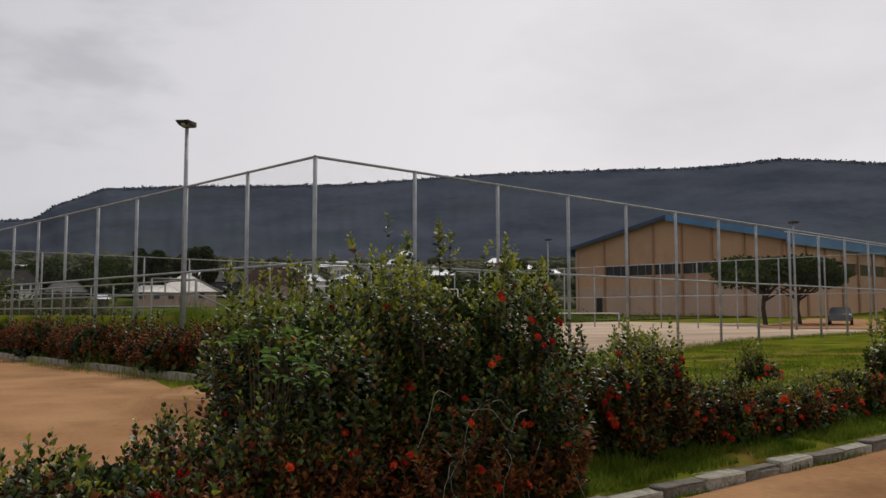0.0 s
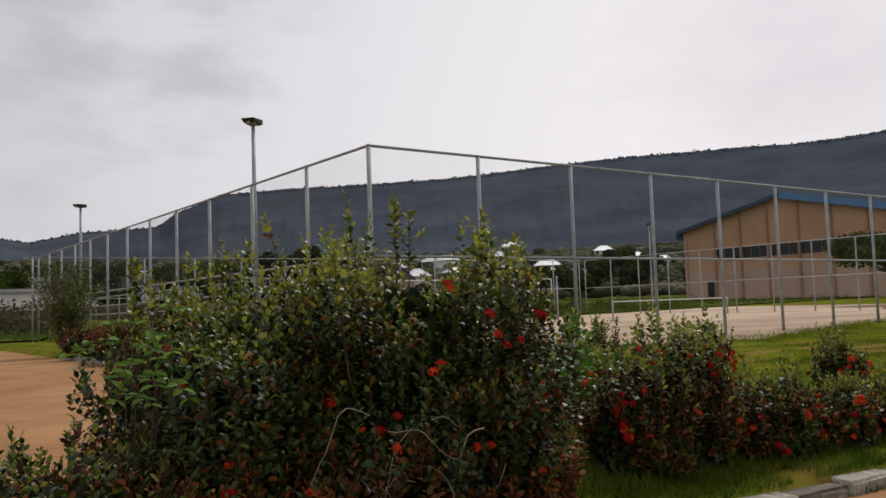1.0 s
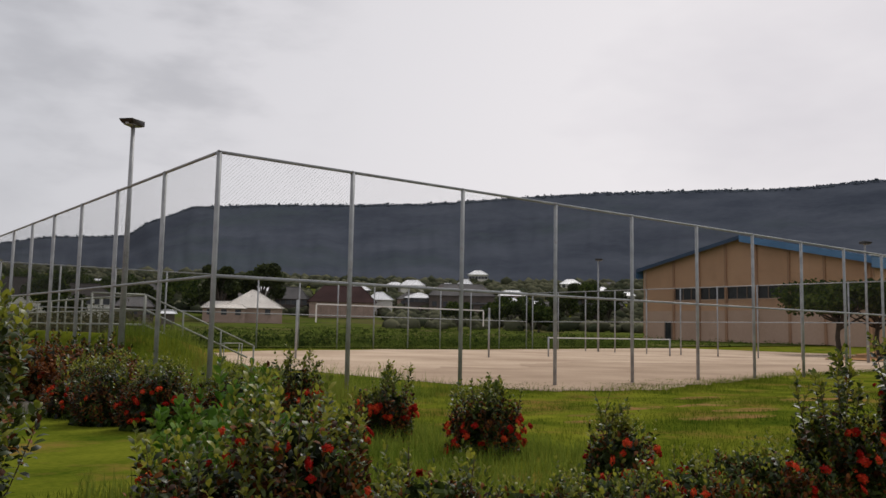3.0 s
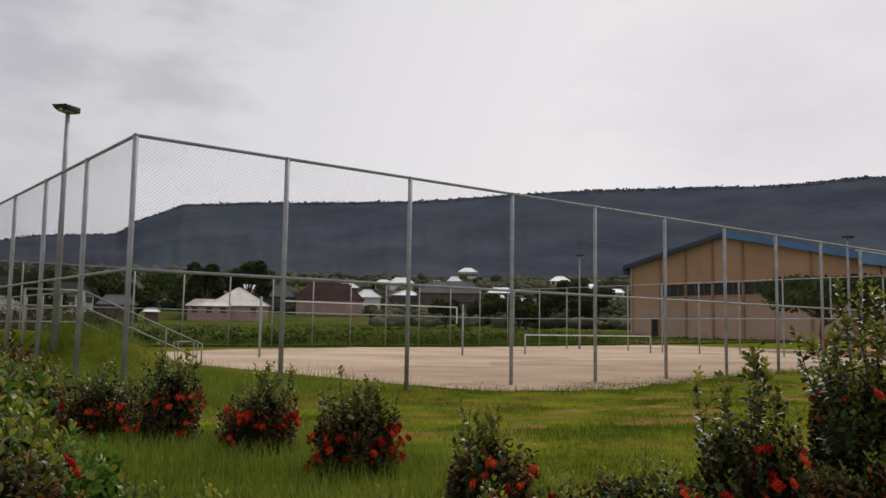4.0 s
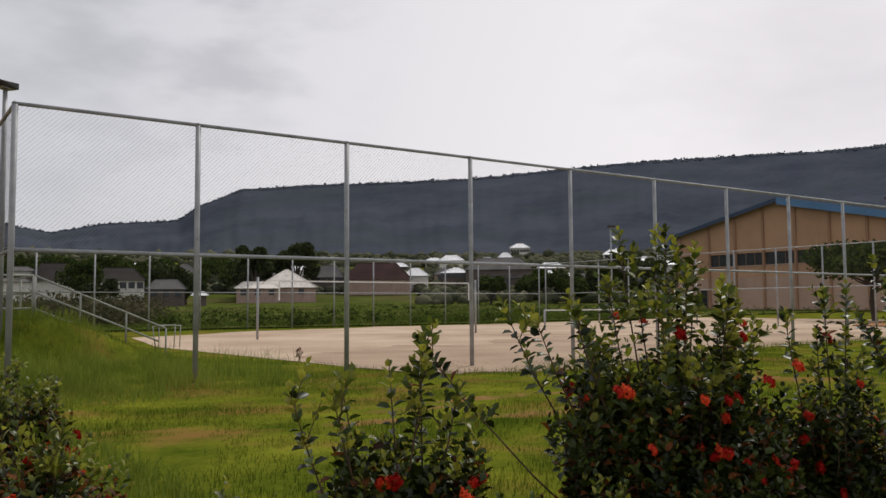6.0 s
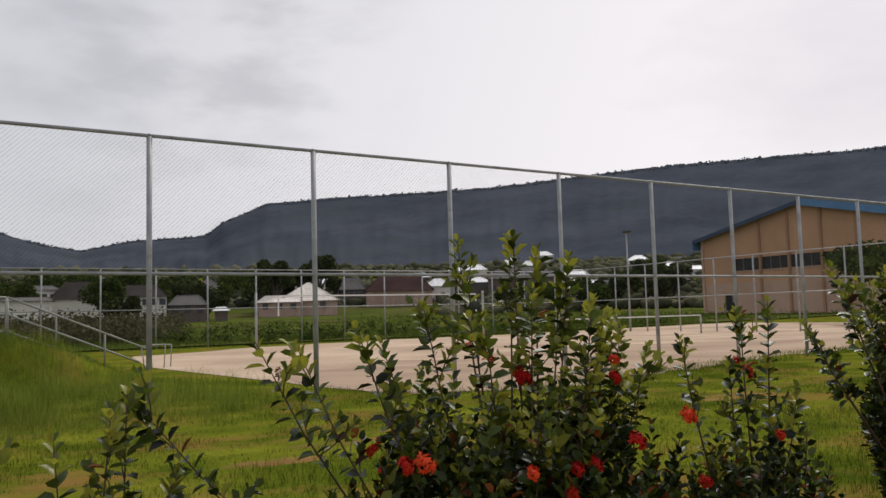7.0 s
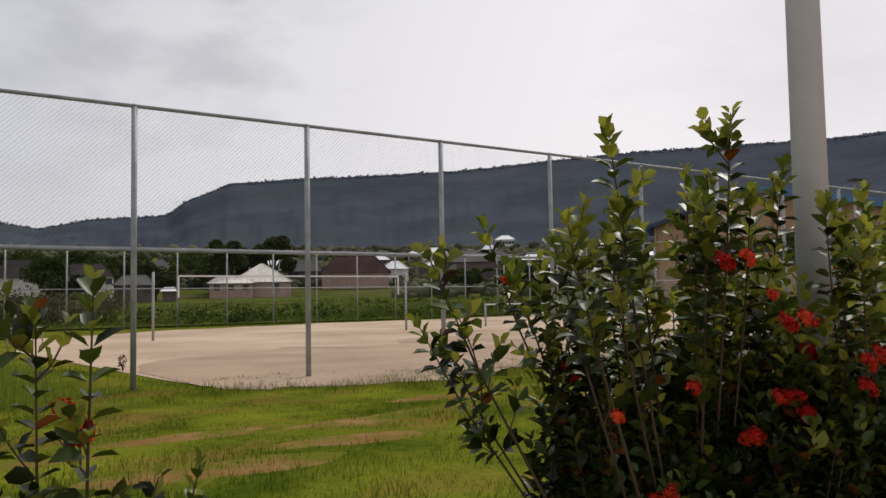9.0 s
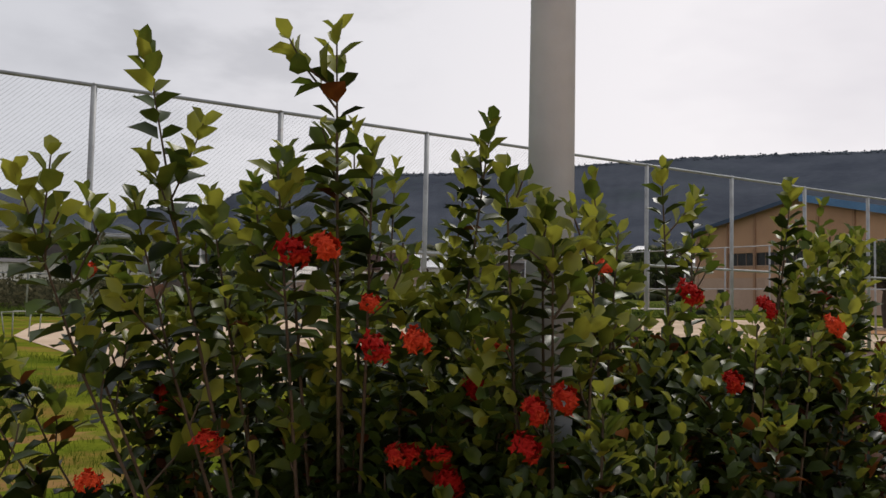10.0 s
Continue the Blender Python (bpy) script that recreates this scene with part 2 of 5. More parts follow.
M_TREE = material("dark_tree_leaves", (0.020, 0.030, 0.010), (0.072, 0.088, 0.028), 0.3, 0.8, 0.0, 3.0, island=0.8, thin=0.12, spec=0.1)
M_FIELD = material("field_scrub_leaves", (0.026, 0.044, 0.012), (0.088, 0.112, 0.028), 0.2, 0.9, 0.0, 3.0, island=0.8, thin=0.25, spec=0.0)
M_FIELDGRASS = material("field_grass_blades", (0.044, 0.074, 0.014), (0.118, 0.148, 0.032), 0.25, 1.0, 0.0, 3.0, island=0.5, thin=0.4, spec=0.0)
M_SCRUB = material("greyish_dry_scrub", (0.045, 0.046, 0.026), (0.120, 0.108, 0.062), 0.3, 1.0, 0.0, 3.0, island=0.7, thin=0.25, spec=0.0)
M_VSCRUB = material("village_scrub_leaves", (0.038, 0.045, 0.026), (0.120, 0.118, 0.074), 0.05, 1.0, 0.0, 0.6, island=0.7, spec=0.0)
M_BAMBOO = material("yellowish_bamboo_leaves", (0.055, 0.075, 0.018), (0.15, 0.165, 0.045), 0.5, 0.7, 0.0, 3.0, island=0.8, thin=0.25, spec=0.2)
M_BARK = material("tree_bark", (0.045, 0.035, 0.028), (0.10, 0.08, 0.06), 2.0, 0.95, 0.4, 20.0)
M_NET = material("white_net_tape", (0.62, 0.62, 0.60), (0.80, 0.80, 0.78), 2.0, 0.8, 0.0, 9.0)
M_CORD = material("dark_net_cord", (0.05, 0.05, 0.05), (0.10, 0.10, 0.10), 2.0, 0.8, 0.0, 9.0)
M_CAR = material("grey_car_paint", (0.10, 0.105, 0.115), (0.16, 0.165, 0.175), 0.8, 0.3, 0.0, 9.0, metal=0.3)
M_TYRE = material("black_rubber", (0.012, 0.012, 0.012), (0.03, 0.03, 0.03), 5.0, 0.9, 0.2, 40.0)
M_RAIL = material("painted_grey_rail", (0.23, 0.235, 0.205), (0.36, 0.365, 0.325), 2.0, 0.7, 0.1, 30.0, stain=((0.14, 0.10, 0.07), 2.0, 0.5, 0.58))


# ---- builders ----
def mesh_from(name, verts, faces, mat, smooth=False):
    me = bpy.data.meshes.new(name)
    verts = np.asarray(verts, dtype=np.float32).reshape(-1, 3)
    if isinstance(faces, np.ndarray):
        k, n = faces.shape[1], len(faces)
        me.vertices.add(len(verts))
        me.vertices.foreach_set("co", verts.ravel())
        me.loops.add(n * k)
        me.loops.foreach_set("vertex_index", faces.astype(np.int32).ravel())
        me.polygons.add(n)
        me.polygons.foreach_set("loop_start", np.arange(0, n * k, k, dtype=np.int32))
        me.update(calc_edges=True)
        me.validate()
    else:
        me.from_pydata([tuple(v) for v in verts], [], faces)
    me.materials.append(mat)
    if smooth:
        me.polygons.foreach_set("use_smooth", [True] * len(me.polygons))
    return me


def part(name, data, mat, parent, label=""):
    """One mesh object under a thing or a part; data is a bmesh or a mesh."""
    if isinstance(data, bmesh.types.BMesh):
        me = bpy.data.meshes.new(name)
        data.to_mesh(me)
        data.free()
        me.materials.append(mat)
    else:
        me = data
    ob = new(name, me)
    if parent is not None:
        ob.parent = parent
    return tagged(ob, label)


def thing(name, place, label, category, group="", kind="", turn=0.0):
    ob = new(name)
    ob.matrix_world = pose(*place, 0, 0, turn)
    return tagged(ob, label, category, group, kind)


def box(bm, x0, x1, y0, y1, z0, z1, bevel=0.0):
    vs = [bm.verts.new(p) for p in ((x0, y0, z0), (x1, y0, z0), (x1, y1, z0), (x0, y1, z0), (x0, y0, z1), (x1, y0, z1), (x1, y1, z1), (x0, y1, z1))]
    fs = [bm.faces.new([vs[i] for i in f]) for f in ((0, 3, 2, 1), (4, 5, 6, 7), (0, 1, 5, 4), (1, 2, 6, 5), (2, 3, 7, 6), (3, 0, 4, 7))]
    if bevel:
        bmesh.ops.bevel(bm, geom=list({e for f in fs for e in f.edges}), offset=bevel, segments=2, profile=0.6, affect="EDGES")
    return bm


def boxed(*a, bevel=0.0):
    return box(bmesh.new(), *a, bevel=bevel)


def tube(bm, a, b, r0, r1=None, sides=8, caps=True):
    """A straight tapered tube from a to b."""
    r1 = r0 if r1 is None else r1
    a, b = Vector(a), Vector(b)
    d = (b - a).normalized()
    u = d.orthogonal().normalized()
    v = d.cross(u)
    rings = []
    for c, r in ((a, r0), (b, r1)):
        rings.append([bm.verts.new(c + (u * math.cos(2 * math.pi * i / sides) + v * math.sin(2 * math.pi * i / sides)) * r) for i in range(sides)])
    for i in range(sides):
        f = bm.faces.new((rings[0][i], rings[0][(i + 1) % sides], rings[1][(i + 1) % sides], rings[1][i]))
        f.smooth = True
    if caps:
        bm.faces.new(rings[0][::-1])
        bm.faces.new(rings[1])
    return bm


def tubed(*a, **k):
    return tube(bmesh.new(), *a, **k)


def polytube(bm, pts, r0, r1, sides=5):
    """A bent tapered tube through the points, in one piece."""
    pts = [Vector(p) for p in pts]
    last = None
    u = None
    for i, p in enumerate(pts):
        d = (pts[min(i + 1, len(pts) - 1)] - pts[max(i - 1, 0)]).normalized()
        u = d.orthogonal().normalized() if u is None else (u - d * u.dot(d)).normalized()
        v = d.cross(u)
        r = r0 + (r1 - r0) * i / (len(pts) - 1)
        ring = [bm.verts.new(p + (u * math.cos(2 * math.pi * k / sides) + v * math.sin(2 * math.pi * k / sides)) * r) for k in range(sides)]
        if last:
            for k in range(sides):
                f = bm.faces.new((last[k], last[(k + 1) % sides], ring[(k + 1) % sides], ring[k]))
                f.smooth = True
        last = ring
    return bm


def smoothstep(a, b, x):
    t = np.clip((x - a) / (b - a), 0, 1)
    return t * t * (3 - 2 * t)


# ---- lie of the land ----
KERB_X0, KERB_Y0, KERB_SLOPE = -5.94, -11.64, -0.14
LIFT = 0.17                            # the road and the hedge lie this much higher


def kerb_y(x):
    return KERB_Y0 + KERB_SLOPE * (np.asarray(x, float) - KERB_X0)


def land(x, y):
    """Height of the ground: a road in front, a level lawn and court, then land that rises to the village."""
    x, y = np.asarray(x, float), np.asarray(y, float)
    road = np.clip(-0.14 + 0.02 * (x + 6.0), -0.35, 0.12) + LIFT
    r = np.hypot(x + 4.0, y + 14.0)
    lawn = np.interp(r, [0, 62, 90, 118, 172, 205, 262, 332, 480, 5000], [0.24, 0.22, 0.48, 0.78, 2.45, 5.6, 13.6, 20.5, 26.7, 30.0])
    lawn = lawn + LIFT * smoothstep(-3.0, -8.5, y)
    k = smoothstep(0.0, 2.2, y - kerb_y(x))
    near = np.where(y < kerb_y(x), road, road + 0.11 + (lawn - road - 0.11) * k)
    yard = smoothstep(-2.55, -2.75, x + np.clip(-1.0 - y, 0, 3.2)) * smoothstep(-9.6, -8.8, y) * smoothstep(45, 40, y) * smoothstep(-40, -38, x)
    near = near * (1 - yard) + 0.06 * yard
    berm = smoothstep(6.2, 8.2, y) * smoothstep(36, 34, y) * smoothstep(0.2, 1.0, x) * smoothstep(5.1, 1.9, x)
    return near + 1.05 * berm


def steps(parts):
    out = []
    for a, b, n in parts:
        out += list(np.linspace(a, b, n, endpoint=False))
    return np.array(out + [parts[-1][1]])


def grid_mesh(name, xs, ys, zf, mat, smooth=True):
    X, Y = np.meshgrid(xs, ys)
    Z = zf(X, Y)
    v = np.stack([X, Y, Z], -1).reshape(-1, 3)
    nx, ny = len(xs), len(ys)
    i = np.arange((nx - 1) * (ny - 1))
    a = (i // (nx - 1)) * nx + i % (nx - 1)
    return mesh_from(name, v, np.stack([a, a + 1, a + nx + 1, a + nx], -1), mat, smooth)


gx = steps([(-4500, -600, 8), (-600, -60, 18), (-60, -12, 24), (-12, 16, 112), (16, 60, 44), (60, 400, 60), (400, 4500, 14)])
gy = steps([(-4500, -400, 8), (-400, -40, 12), (-40, -14, 20), (-14, 12, 104), (12, 60, 48), (60, 400, 60), (400, 4500, 14)])


def yard_edge(x):
    return np.interp(x, [-36, -6.3, -5.0, -3.6, -2.95], [-8.6, -8.3, -5.5, -0.5, 1.5])


def ground_z(x, y):
    """The sheet of ground sinks a little under the road, the yard and the court."""
    z = land(x, y)
    road_ = smoothstep(0.10, -0.15, y - kerb_y(x)) * smoothstep(-8.5, -6.5, y - kerb_y(x))
    yard_ = smoothstep(0.3, 0.9, y - yard_edge(x)) * smoothstep(-3.0, -3.3, x) * smoothstep(38, 36, y) * smoothstep(-36, -35, x)
    court_ = smoothstep(7.6, 8.4, x) * smoothstep(2.0, 3.0, y) * smoothstep(29, 28, y) * smoothstep(58, 57, x)
    return z - 0.09 * np.maximum(np.maximum(road_, yard_), court_)


ground = part("ground", grid_mesh("ground", gx, gy, ground_z, M_GROUND), None, None)
tagged(ground, "green and yellowish grassy ground rising to a village", "ground", kind="structure")


def wobble(x, y, f, amp):
    return np.array([noise.noise(Vector((a * f, b * f, 3.7))) for a, b in zip(np.ravel(x), np.ravel(y))]).reshape(np.shape(x)) * amp


def strip(name, xs, lo, hi, rows, lift, mat, label, category):
    """A sheet between two edge curves y=lo(x) and y=hi(x), laid on the ground."""
    ts = np.linspace(0, 1, rows)
    X = np.repeat(xs[None, :], rows, 0)
    Y = lo(xs)[None, :] * (1 - ts[:, None]) + hi(xs)[None, :] * ts[:, None]
    Z = land(X, Y) + lift
    v = np.stack([X, Y, Z], -1).reshape(-1, 3)
    nx = len(xs)
    i = np.arange((nx - 1) * (rows - 1))
    a = (i // (nx - 1)) * nx + i % (nx - 1)
    ob = part(name, mesh_from(name, v, np.stack([a, a + 1, a + nx + 1, a + nx], -1), mat, True), None, None)
    return tagged(ob, label, category, kind="structure")


def n1(x, f, s=0.0):
    return np.array([noise.noise(Vector((float(a) * f, s, 1.3))) for a in np.ravel(x)])


cx = steps([(6.3, 40, 130), (40, 60, 20)])
court = strip("court", cx,
              lambda x: np.interp(x, [6.3, 6.6, 6.9, 7.6, 9, 11, 15, 21, 30, 44, 60], [13.0, 7.0, -0.4, -1.7, -2.1, -1.9, -0.9, 0.7, 1.4, 1.5, 2.5]) + n1(x, 0.9) * 0.5 + n1(x, 3.0, 4) * 0.18,
              lambda x: np.interp(x, [6.3, 8.0, 16, 26, 60], [14.0, 24.0, 29.5, 32.8, 33.5]) + n1(x, 0.4, 9) * 0.9, 60, 0.012, M_COURT,
              "pale pinkish bare dirt sports court inside the fence", "court")
earth = strip("court_edge", steps([(6.95, 40, 140)]),
              lambda x: np.interp(x, [6.9, 7.6, 9, 11, 15, 21, 30, 44], [0.1, -1.3, -1.8, -1.6, -0.6, 1.0, 1.7, 1.8]) + n1(x, 0.8, 2) * 0.5,
              lambda x: np.interp(x, [6.9, 7.6, 10, 14, 22, 30, 40], [4.0, 6.0, 7.4, 8.4, 11.0, 9.0, 3.6]) + n1(x, 0.35, 5) * 1.6 + n1(x, 1.6, 3) * 0.5, 24, 0.020, M_EARTH,
              "trodden brown earth along the front of the court", "court")


# bare patches worn into the lawn: centre and half sizes
BARE = [(3.5, -6.3, 0.9, 0.35), (4.9, -5.7, 1.2, 0.4), (6.6, -6.0, 0.9, 0.5), (7.9, -5.7, 1.1, 0.45), (9.6, -6.2, 1.3, 0.5), (6.0, -7.2, 1.1, 0.42), (2.3, -7.2, 0.6, 0.3), (8.8, -4.3, 1.0, 0.35), (12.0, -5.4, 1.4, 0.5), (4.5, -7.8, 1.2, 0.5)]
for k, (bx, by, ba, bb) in enumerate(BARE):
    rr, aa = np.meshgrid(np.linspace(0, 1, 7), np.linspace(0, 2 * math.pi, 37)[:-1])
    edge = 1.0 + 0.35 * np.array([noise.noise(Vector((math.cos(a) * 1.6, math.sin(a) * 1.6, k * 3.3))) for a in aa[:, 0]])[:, None] + 0.14 * np.array([noise.noise(Vector((math.cos(a) * 6, math.sin(a) * 6, k * 1.3))) for a in aa[:, 0]])[:, None]
    px, py = bx + ba * rr * edge * np.cos(aa), by + bb * rr * edge * np.sin(aa)
    v = np.stack([px, py, land(px, py) + 0.012 - 0.03 * rr ** 4], -1).reshape(-1, 3)
    f = [(a * 7 + r, a * 7 + r + 1, ((a + 1) % 36) * 7 + r + 1, ((a + 1) % 36) * 7 + r) for a in range(36) for r in range(6)]
    ob = part("bare_earth", mesh_from("bare_earth", v, f, M_EARTH_LAWN, True), None, None)
    tagged(ob, "bare brown earth patch worn into the lawn", "earth", kind="structure")
road = strip("road", steps([(-60, -12, 30), (-12, 14, 100), (14, 60, 30)]), lambda x: kerb_y(x) - 7.0 + n1(x, 0.4) * 0.4, lambda x: kerb_y(x) - 0.07 - 0.16 * np.abs(n1(x, 1.3, 7)), 24, 0.012, M_ROAD,
             "reddish brown laterite road beside the kerb", "road")
yard = strip("yard", steps([(-36, -14, 14), (-14, -2.95, 60)]), lambda x: yard_edge(x) + n1(x, 0.6, 2) * 0.3, lambda x: 38.0 + n1(x, 0.3, 5), 60, 0.012, M_ROAD,
             "bare reddish dirt yard behind the hedge", "yard")
field = strip("field", steps([(-30, 0, 12), (0, 130, 90)]), lambda x: 35.2 + n1(x, 0.5, 3) * 0.5, lambda x: 235.0 + 0 * x, 120, 0.10, M_MEADOW,
              "rough green field behind the court", "field")
track = strip("track", steps([(45, 84, 40)]), lambda x: -2.0 + n1(x, 0.3, 6) * 0.8, lambda x: np.interp(x, [45, 55, 70, 84], [12, 15, 20, 24]) + n1(x, 0.5, 8) * 0.9, 24, 0.06, M_ROAD,
              "bare reddish dirt ground before the sports hall", "track")


# ---- hills ----
RIDGE_AZ = [-70, -30, -5, 3.0, 5.7, 7.5, 9.5, 12.5, 17.2, 18.3, 21.2, 26, 37, 44.3, 49, 55.8, 59.5, 62, 66, 69.3, 72, 85, 110, 150]
RIDGE_EL = [4.0, 5.5, 7.2, 6.7, 5.6, 5.12, 4.78, 5.42, 5.78, 6.68, 7.93, 8.33, 8.78, 9.38, 9.6, 9.63, 9.53, 9.58, 9.78, 9.43, 9.04, 8.4, 6.4, 3.0]


def hill_height(az, r):
    el = np.interp(az, RIDGE_AZ, RIDGE_EL)
    top = np.tan(np.radians(el)) * 1300.0 + 1.0
    t = np.clip((r - 460.0) / 840.0, 0, 1)
    front = 21.0 + (top - 21.0) * (0.35 * t + 0.65 * t ** 1.8)
    return np.where(r <= 1300.0, front, top - (r - 1300.0) * 0.12)


def gullies(az, r):
    """Shallow ravines that run down the slope, none at the crest or the foot."""
    t = np.clip((r - 440) / 860, 0, 1)
    g = [noise.noise(Vector((a * 0.55 + 0.4 * math.sin(q * 0.006), q * 0.0009, 0.5))) + 0.5 * noise.noise(Vector((a * 1.7, q * 0.003, 4.5))) for a, q in zip(np.ravel(az), np.ravel(r))]
    return np.reshape(g, np.shape(az)) * 4 * np.sin(t * math.pi)


def build_hills():
    azs = np.concatenate([np.linspace(-70, -9, 40), np.linspace(-8.8, 78, 560), np.linspace(79, 150, 40)])
    rs = np.concatenate([np.linspace(440, 640, 12), np.linspace(652, 1300, 66), np.linspace(1330, 2600, 8)])
    A, R = np.meshgrid(azs, rs)
    X, Y = -4 + R * np.sin(np.radians(A)), -14 + R * np.cos(np.radians(A))
    Z = hill_height(A, R)
    Z = Z + gullies(A, R)
    crowns = [noise.noise(Vector((a * 0.09, b * 0.09, 0.2))) for a, b in zip(X.ravel(), Y.ravel())]
    Z = Z + np.reshape(crowns, A.shape) * np.where(R < 1320, 1.3, 0.0)
    v = np.stack([X, Y, Z], -1).reshape(-1, 3)
    nx = len(azs)
    i = np.arange((nx - 1) * (len(rs) - 1))
    a = (i // (nx - 1)) * nx + i % (nx - 1)
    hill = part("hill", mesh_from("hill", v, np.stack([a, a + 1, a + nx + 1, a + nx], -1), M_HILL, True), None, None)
    tagged(hill, "long dark wooded ridge behind the village", "hill", kind="structure")


def clumps(name, centres, sizes, mat, seed, squash=0.8):
    """Rough low-poly leaf clumps joined in one mesh."""
    rng = np.random.default_rng(seed)
    bm = bmesh.new()
    bmesh.ops.create_icosphere(bm, subdivisions=1, radius=1.0)
    bv = np.array([v.co[:] for v in bm.verts])
    bf = np.array([[v.index for v in f.verts] for f in bm.faces])
    bm.free()
    n = len(centres)
    jit = 1 + rng.uniform(-0.32, 0.32, (n, len(bv), 1))
    v = bv[None] * jit * np.asarray(sizes)[:, None, None] * np.array([1, 1, squash]) + np.asarray(centres)[:, None, :]
    f = bf[None] + (np.arange(n) * len(bv))[:, None, None]
    return mesh_from(name, v.reshape(-1, 3), f.reshape(-1, 3), mat, True)


def build_hill_trees():
    rng = np.random.default_rng(5)
    n = 5200
    az = rng.uniform(-12, 80, n)
    r = rng.uniform(1280, 1310, n)
    lot = np.array([noise.noise(Vector((a * 2.3, 0.2, 2.0))) for a in az])
    size = rng.uniform(0.7, 1.8, n) * (1 + 0.6 * lot)
    z = hill_height(az, r) + size * 0.2 + np.where(rng.uniform(0, 1, n) < 0.12, rng.uniform(0.5, 2.4, n), 0)
    x, y = -4 + r * np.sin(np.radians(az)), -14 + r * np.cos(np.radians(az))
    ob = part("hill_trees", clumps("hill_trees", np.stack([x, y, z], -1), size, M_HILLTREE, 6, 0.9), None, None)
    tagged(ob, "dark distant trees along the crest of the ridge", "trees", kind="stuff")


build_hills()
build_hill_trees()


# ---- chain link fence round the court ----
FENCE_TOP, FENCE_MID = 4.815, 2.475
COURT_X, COURT_Y, BAY = 42.3, 34.9, 3.0


def chain_link(length, z0, z1, pitch=0.075, w=0.0010):
    """Diagonal wires, each a three-sided bar, in the plane y=0 from x=0 to length."""
    segs = []
    h = z1 - z0
    for k in np.arange(-h, length, pitch):
        a, b = max(k, 0.0), min(k + h, length)
        if b - a > 0.01:
            segs.append((a, z0 + a - k, b, z0 + b - k))
            segs.append((a, z1 - (a - k), b, z1 - (b - k)))
    s = np.array(segs)
    n = len(s)
    v = np.zeros((n, 6, 3))
    for j, (ox, oy, oz) in enumerate(((0, -w, 0), (w, w, -w), (-w, w, w))):
        v[:, j] = np.stack([s[:, 0] + ox, np.full(n, oy), s[:, 1] + oz], -1)
        v[:, j + 3] = np.stack([s[:, 2] + ox, np.full(n, oy), s[:, 3] + oz], -1)
    f = np.array([[0, 1, 4, 3], [1, 2, 5, 4], [2, 0, 3, 5]])
    return v.reshape(-1, 3), (f[None] + (np.arange(n) * 6)[:, None, None]).reshape(-1, 4)


def fence(start, turn, spans, label, base, link=True):
    ob = thing("chain_link_fence", (start[0], start[1], 0), label, "fence", turn=turn, group="fences round the court")
    x = 0.0
    xs = [0.0]
    for s in spans:
        x += s
        xs.append(x)
    post = None
    for q in xs:
        wx = start[0] + q * math.cos(radians(turn))
        wy = start[1] + q * math.sin(radians(turn))
        zb = float(land(wx, wy)) - 0.05
        bm = tubed((q, 0, zb), (q, 0, FENCE_TOP), 0.048, sides=10)
        tube(bm, (q, 0, FENCE_TOP), (q, 0, FENCE_TOP + 0.035), 0.055, 0.03, 10)
        part("post", bm, M_STEEL, ob)
    part("top_rail", tubed((0, 0, FENCE_TOP), (x, 0, FENCE_TOP), 0.032), M_STEEL, ob)
    part("middle_rail", tubed((0, 0, FENCE_MID), (x, 0, FENCE_MID), 0.03), M_STEEL, ob)
    if link:
        v, f = chain_link(x, FENCE_MID, FENCE_TOP)
        part("wire_mesh", mesh_from("wire_mesh", v, f, M_WIRE), M_WIRE, ob, "thin grey diamond wire mesh")
    return ob


fence((0, 0), 0, [2.95, 3.0, 3.07, 3.0] + [BAY] * 10, "tall galvanised chain link fence on steel posts", 0.2)
fence((0, 0.0), 90, [2.85, 3.2, 3.15, 2.97] + [2.84] * 8, "tall galvanised chain link fence beside the grass bank", 0.2)
fence((-0.3, COURT_Y), 0, [3.0] * 14, "tall chain link fence along the field", 0.2)
fence((COURT_X, 0), 90, [2.9] * 12, "tall chain link fence facing the sports hall", 0.2)


# ---- floodlight poles ----
def floodlight(x, y, top, r, turn, label):
    zb = float(land(x, y)) - 0.05
    ob = thing("floodlight_pole", (x, y, 0), label, "floodlight", "floodlights round the court", turn=turn)
    part("pole", tubed((0, 0, zb), (0, 0, top - 0.12), r, r * 0.62, 12), M_STEEL, ob)
    part("bracket", boxed(-0.30, 0.12, -0.05, 0.05, top - 0.14, top - 0.07, bevel=0.01), M_STEEL, ob)
    bm = bmesh.new()
    v = [bm.verts.new(p) for p in ((-0.38, -0.21, top), (0.22, -0.21, top + 0.04), (0.22, 0.21, top + 0.04), (-0.38, 0.21, top),
                                   (-0.28, -0.16, top - 0.11), (0.22, -0.21, top - 0.12), (0.22, 0.21, top - 0.12), (-0.28, 0.16, top - 0.11))]
    for q in ((0, 1, 2, 3), (4, 7, 6, 5), (0, 4, 5, 1), (1, 5, 6, 2), (2, 6, 7, 3), (3, 7, 4, 0)):
        bm.faces.new([v[i] for i in q])
    bmesh.ops.bevel(bm, geom=list(bm.edges), offset=0.015, segments=1, affect="EDGES")
    head = part("lamp_head", bm, M_BLACK, ob, "flat black floodlight head")
    part("lens", boxed(-0.24, 0.18, -0.14, 0.14, top - 0.135, top - 0.121), M_LENS, head)


